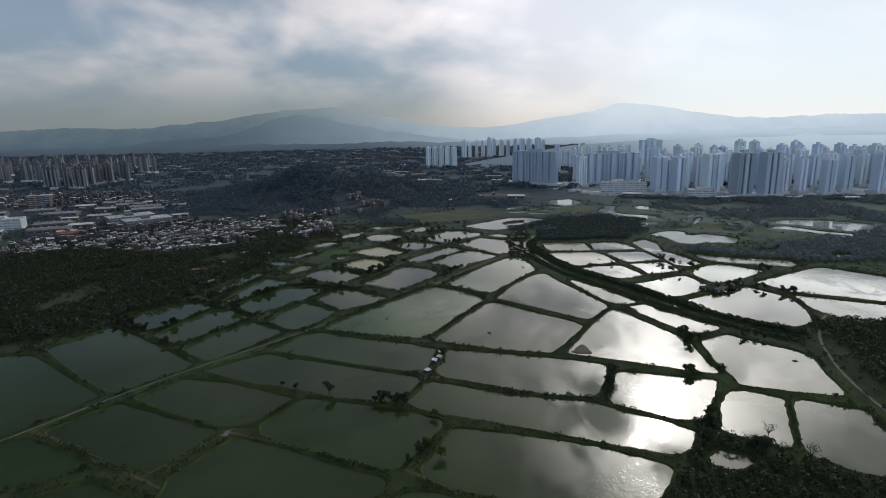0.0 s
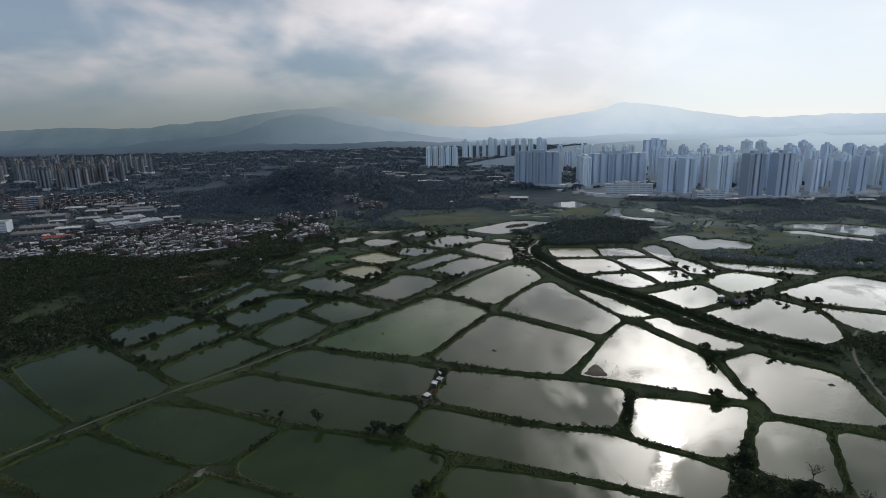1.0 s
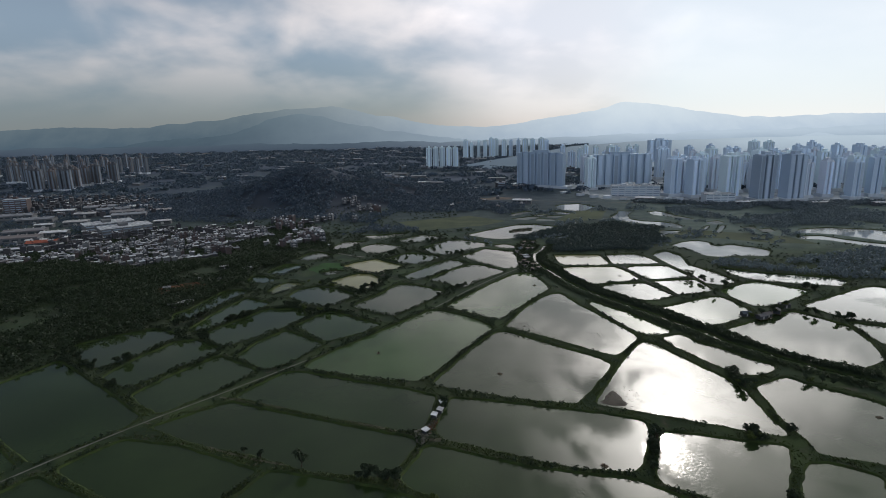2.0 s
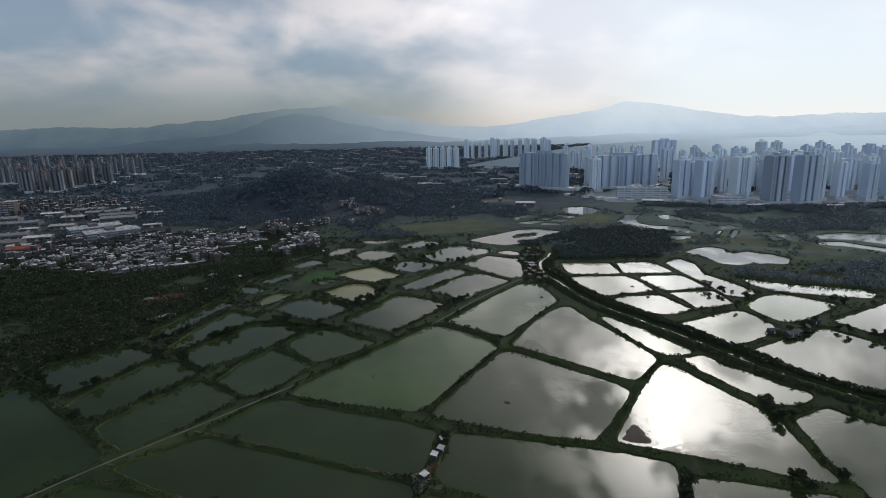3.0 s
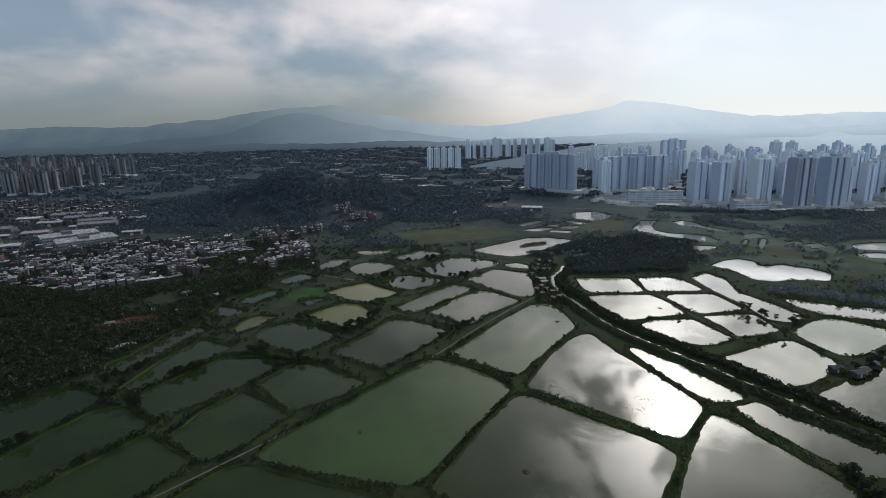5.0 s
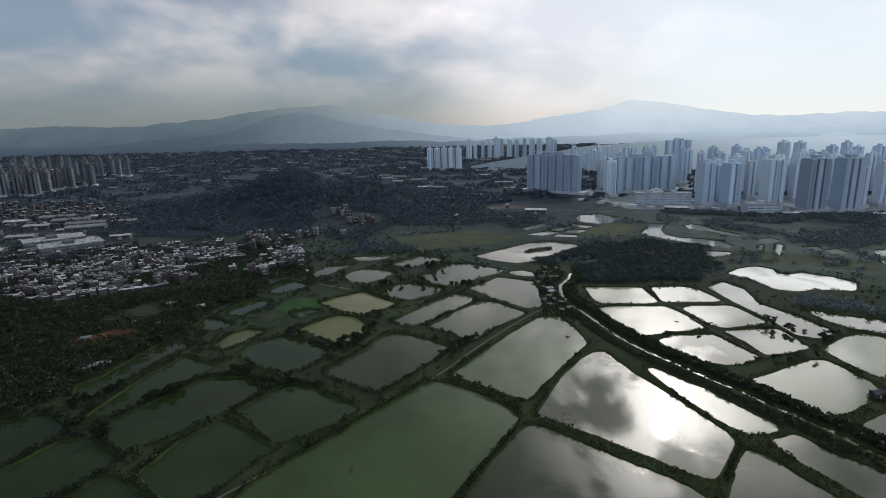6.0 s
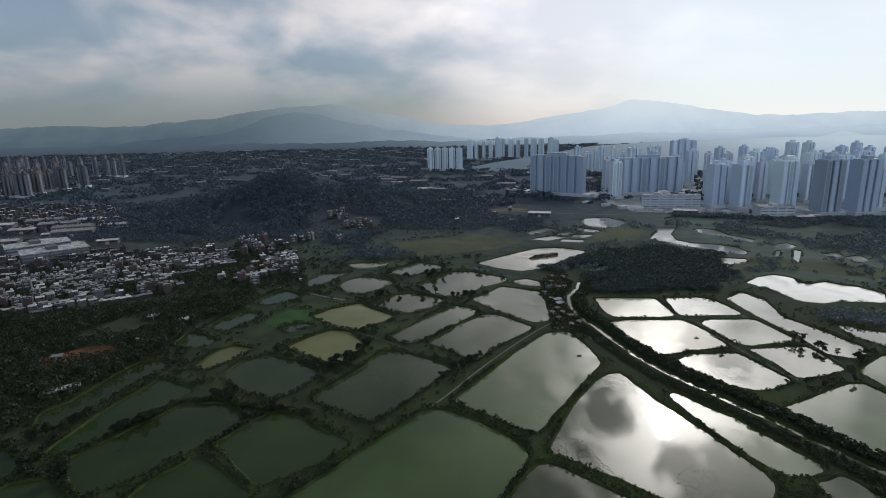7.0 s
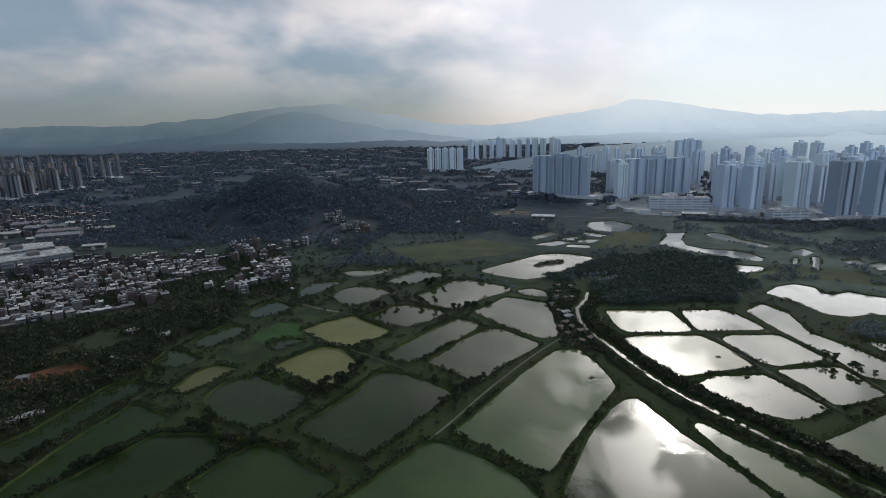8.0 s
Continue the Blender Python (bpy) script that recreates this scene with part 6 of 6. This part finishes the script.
clods([(70.8, 286), (84.5, 281.8), (93.2, 287.3), (92.9, 295.7), (91.3, 304.9), (83.9, 303.3)], 160, 65)
clods([(-76, 333), (-58, 355), (-52, 341), (-68, 329)], 160, 62)

# trees between the works sheds
yards = scatter([(-700, 950), (-560, 660), (-480, 620), (-425, 720), (-400, 800), (-430, 900), (-520, 1000), (-640, 1010)], 8.0, 38, 0.25)
shed_spots = np.array([(o.location.x, o.location.y) for o in scene.objects if o.parent is None and o.name.split(".")[0] in ("warehouse", "flat_block")])
yards = yards[np.array([np.hypot(*(shed_spots - q).T).min() > 15 for q in yards], bool)]
grown("works_trees", yards, rng.uniform(1.8, 3.6, len(yards)), 22, 0.30, LEAF_DUSK, "dark trees between the works sheds", "trees", 39)


def rubble(line, count, reach, seed, mat, label):
    """Loose stones and odds and ends heaped along a bund."""
    r = np.random.default_rng(seed)
    p = evenly(line, 0.3, False)
    p = p[r.integers(0, len(p), count)] + r.normal(0, reach, (count, 2))
    p = p[dry(p, 0.2)]
    verts, faces = [], []
    for x, y in p:
        k, s, h, a = len(verts), r.uniform(0.15, 0.45), r.uniform(0.15, 0.5), r.uniform(0, 3)
        c, d = math.cos(a) * s, math.sin(a) * s
        verts += [(x + c, y + d, -0.05), (x - d, y + c, -0.05), (x - c, y - d, -0.05), (x + d, y - c, -0.05), (x + c * 0.6, y + d * 0.6, h), (x - d * 0.7, y + c * 0.7, h * 0.8), (x - c * 0.6, y - d * 0.6, h), (x + d * 0.5, y - c * 0.5, h * 0.9)]
        faces += [[k + 4, k + 5, k + 6, k + 7]] + [[k + i, k + (i + 1) % 4, k + 4 + (i + 1) % 4, k + 4 + i] for i in range(4)]
    tagged(new("rubble", mesh_of("rubble", verts, faces, mat)), label, "rubble", "", "stuff")


rubble([(162, 527), (163, 507), (165, 488), (169, 465), (175, 443)], 420, 1.3, 71, DIRT, "pale stones heaped along a bund path")
rubble([(-13, 258), (-11, 264), (-8, 270), (-4, 279), (-1, 287)], 240, 1.0, 72, DIRT, "pale stones and broken boards round a small hut")
rubble([(-9, 265), (-7, 270), (-5, 275)], 120, 0.9, 73, RED_EARTH, "rusty scrap heaped beside a hut")
rubble([(74, 520), (80, 545), (82, 570), (86, 605), (92, 632)], 500, 3.5, 74, METAL, "pale scrap and planks round the canal huts")
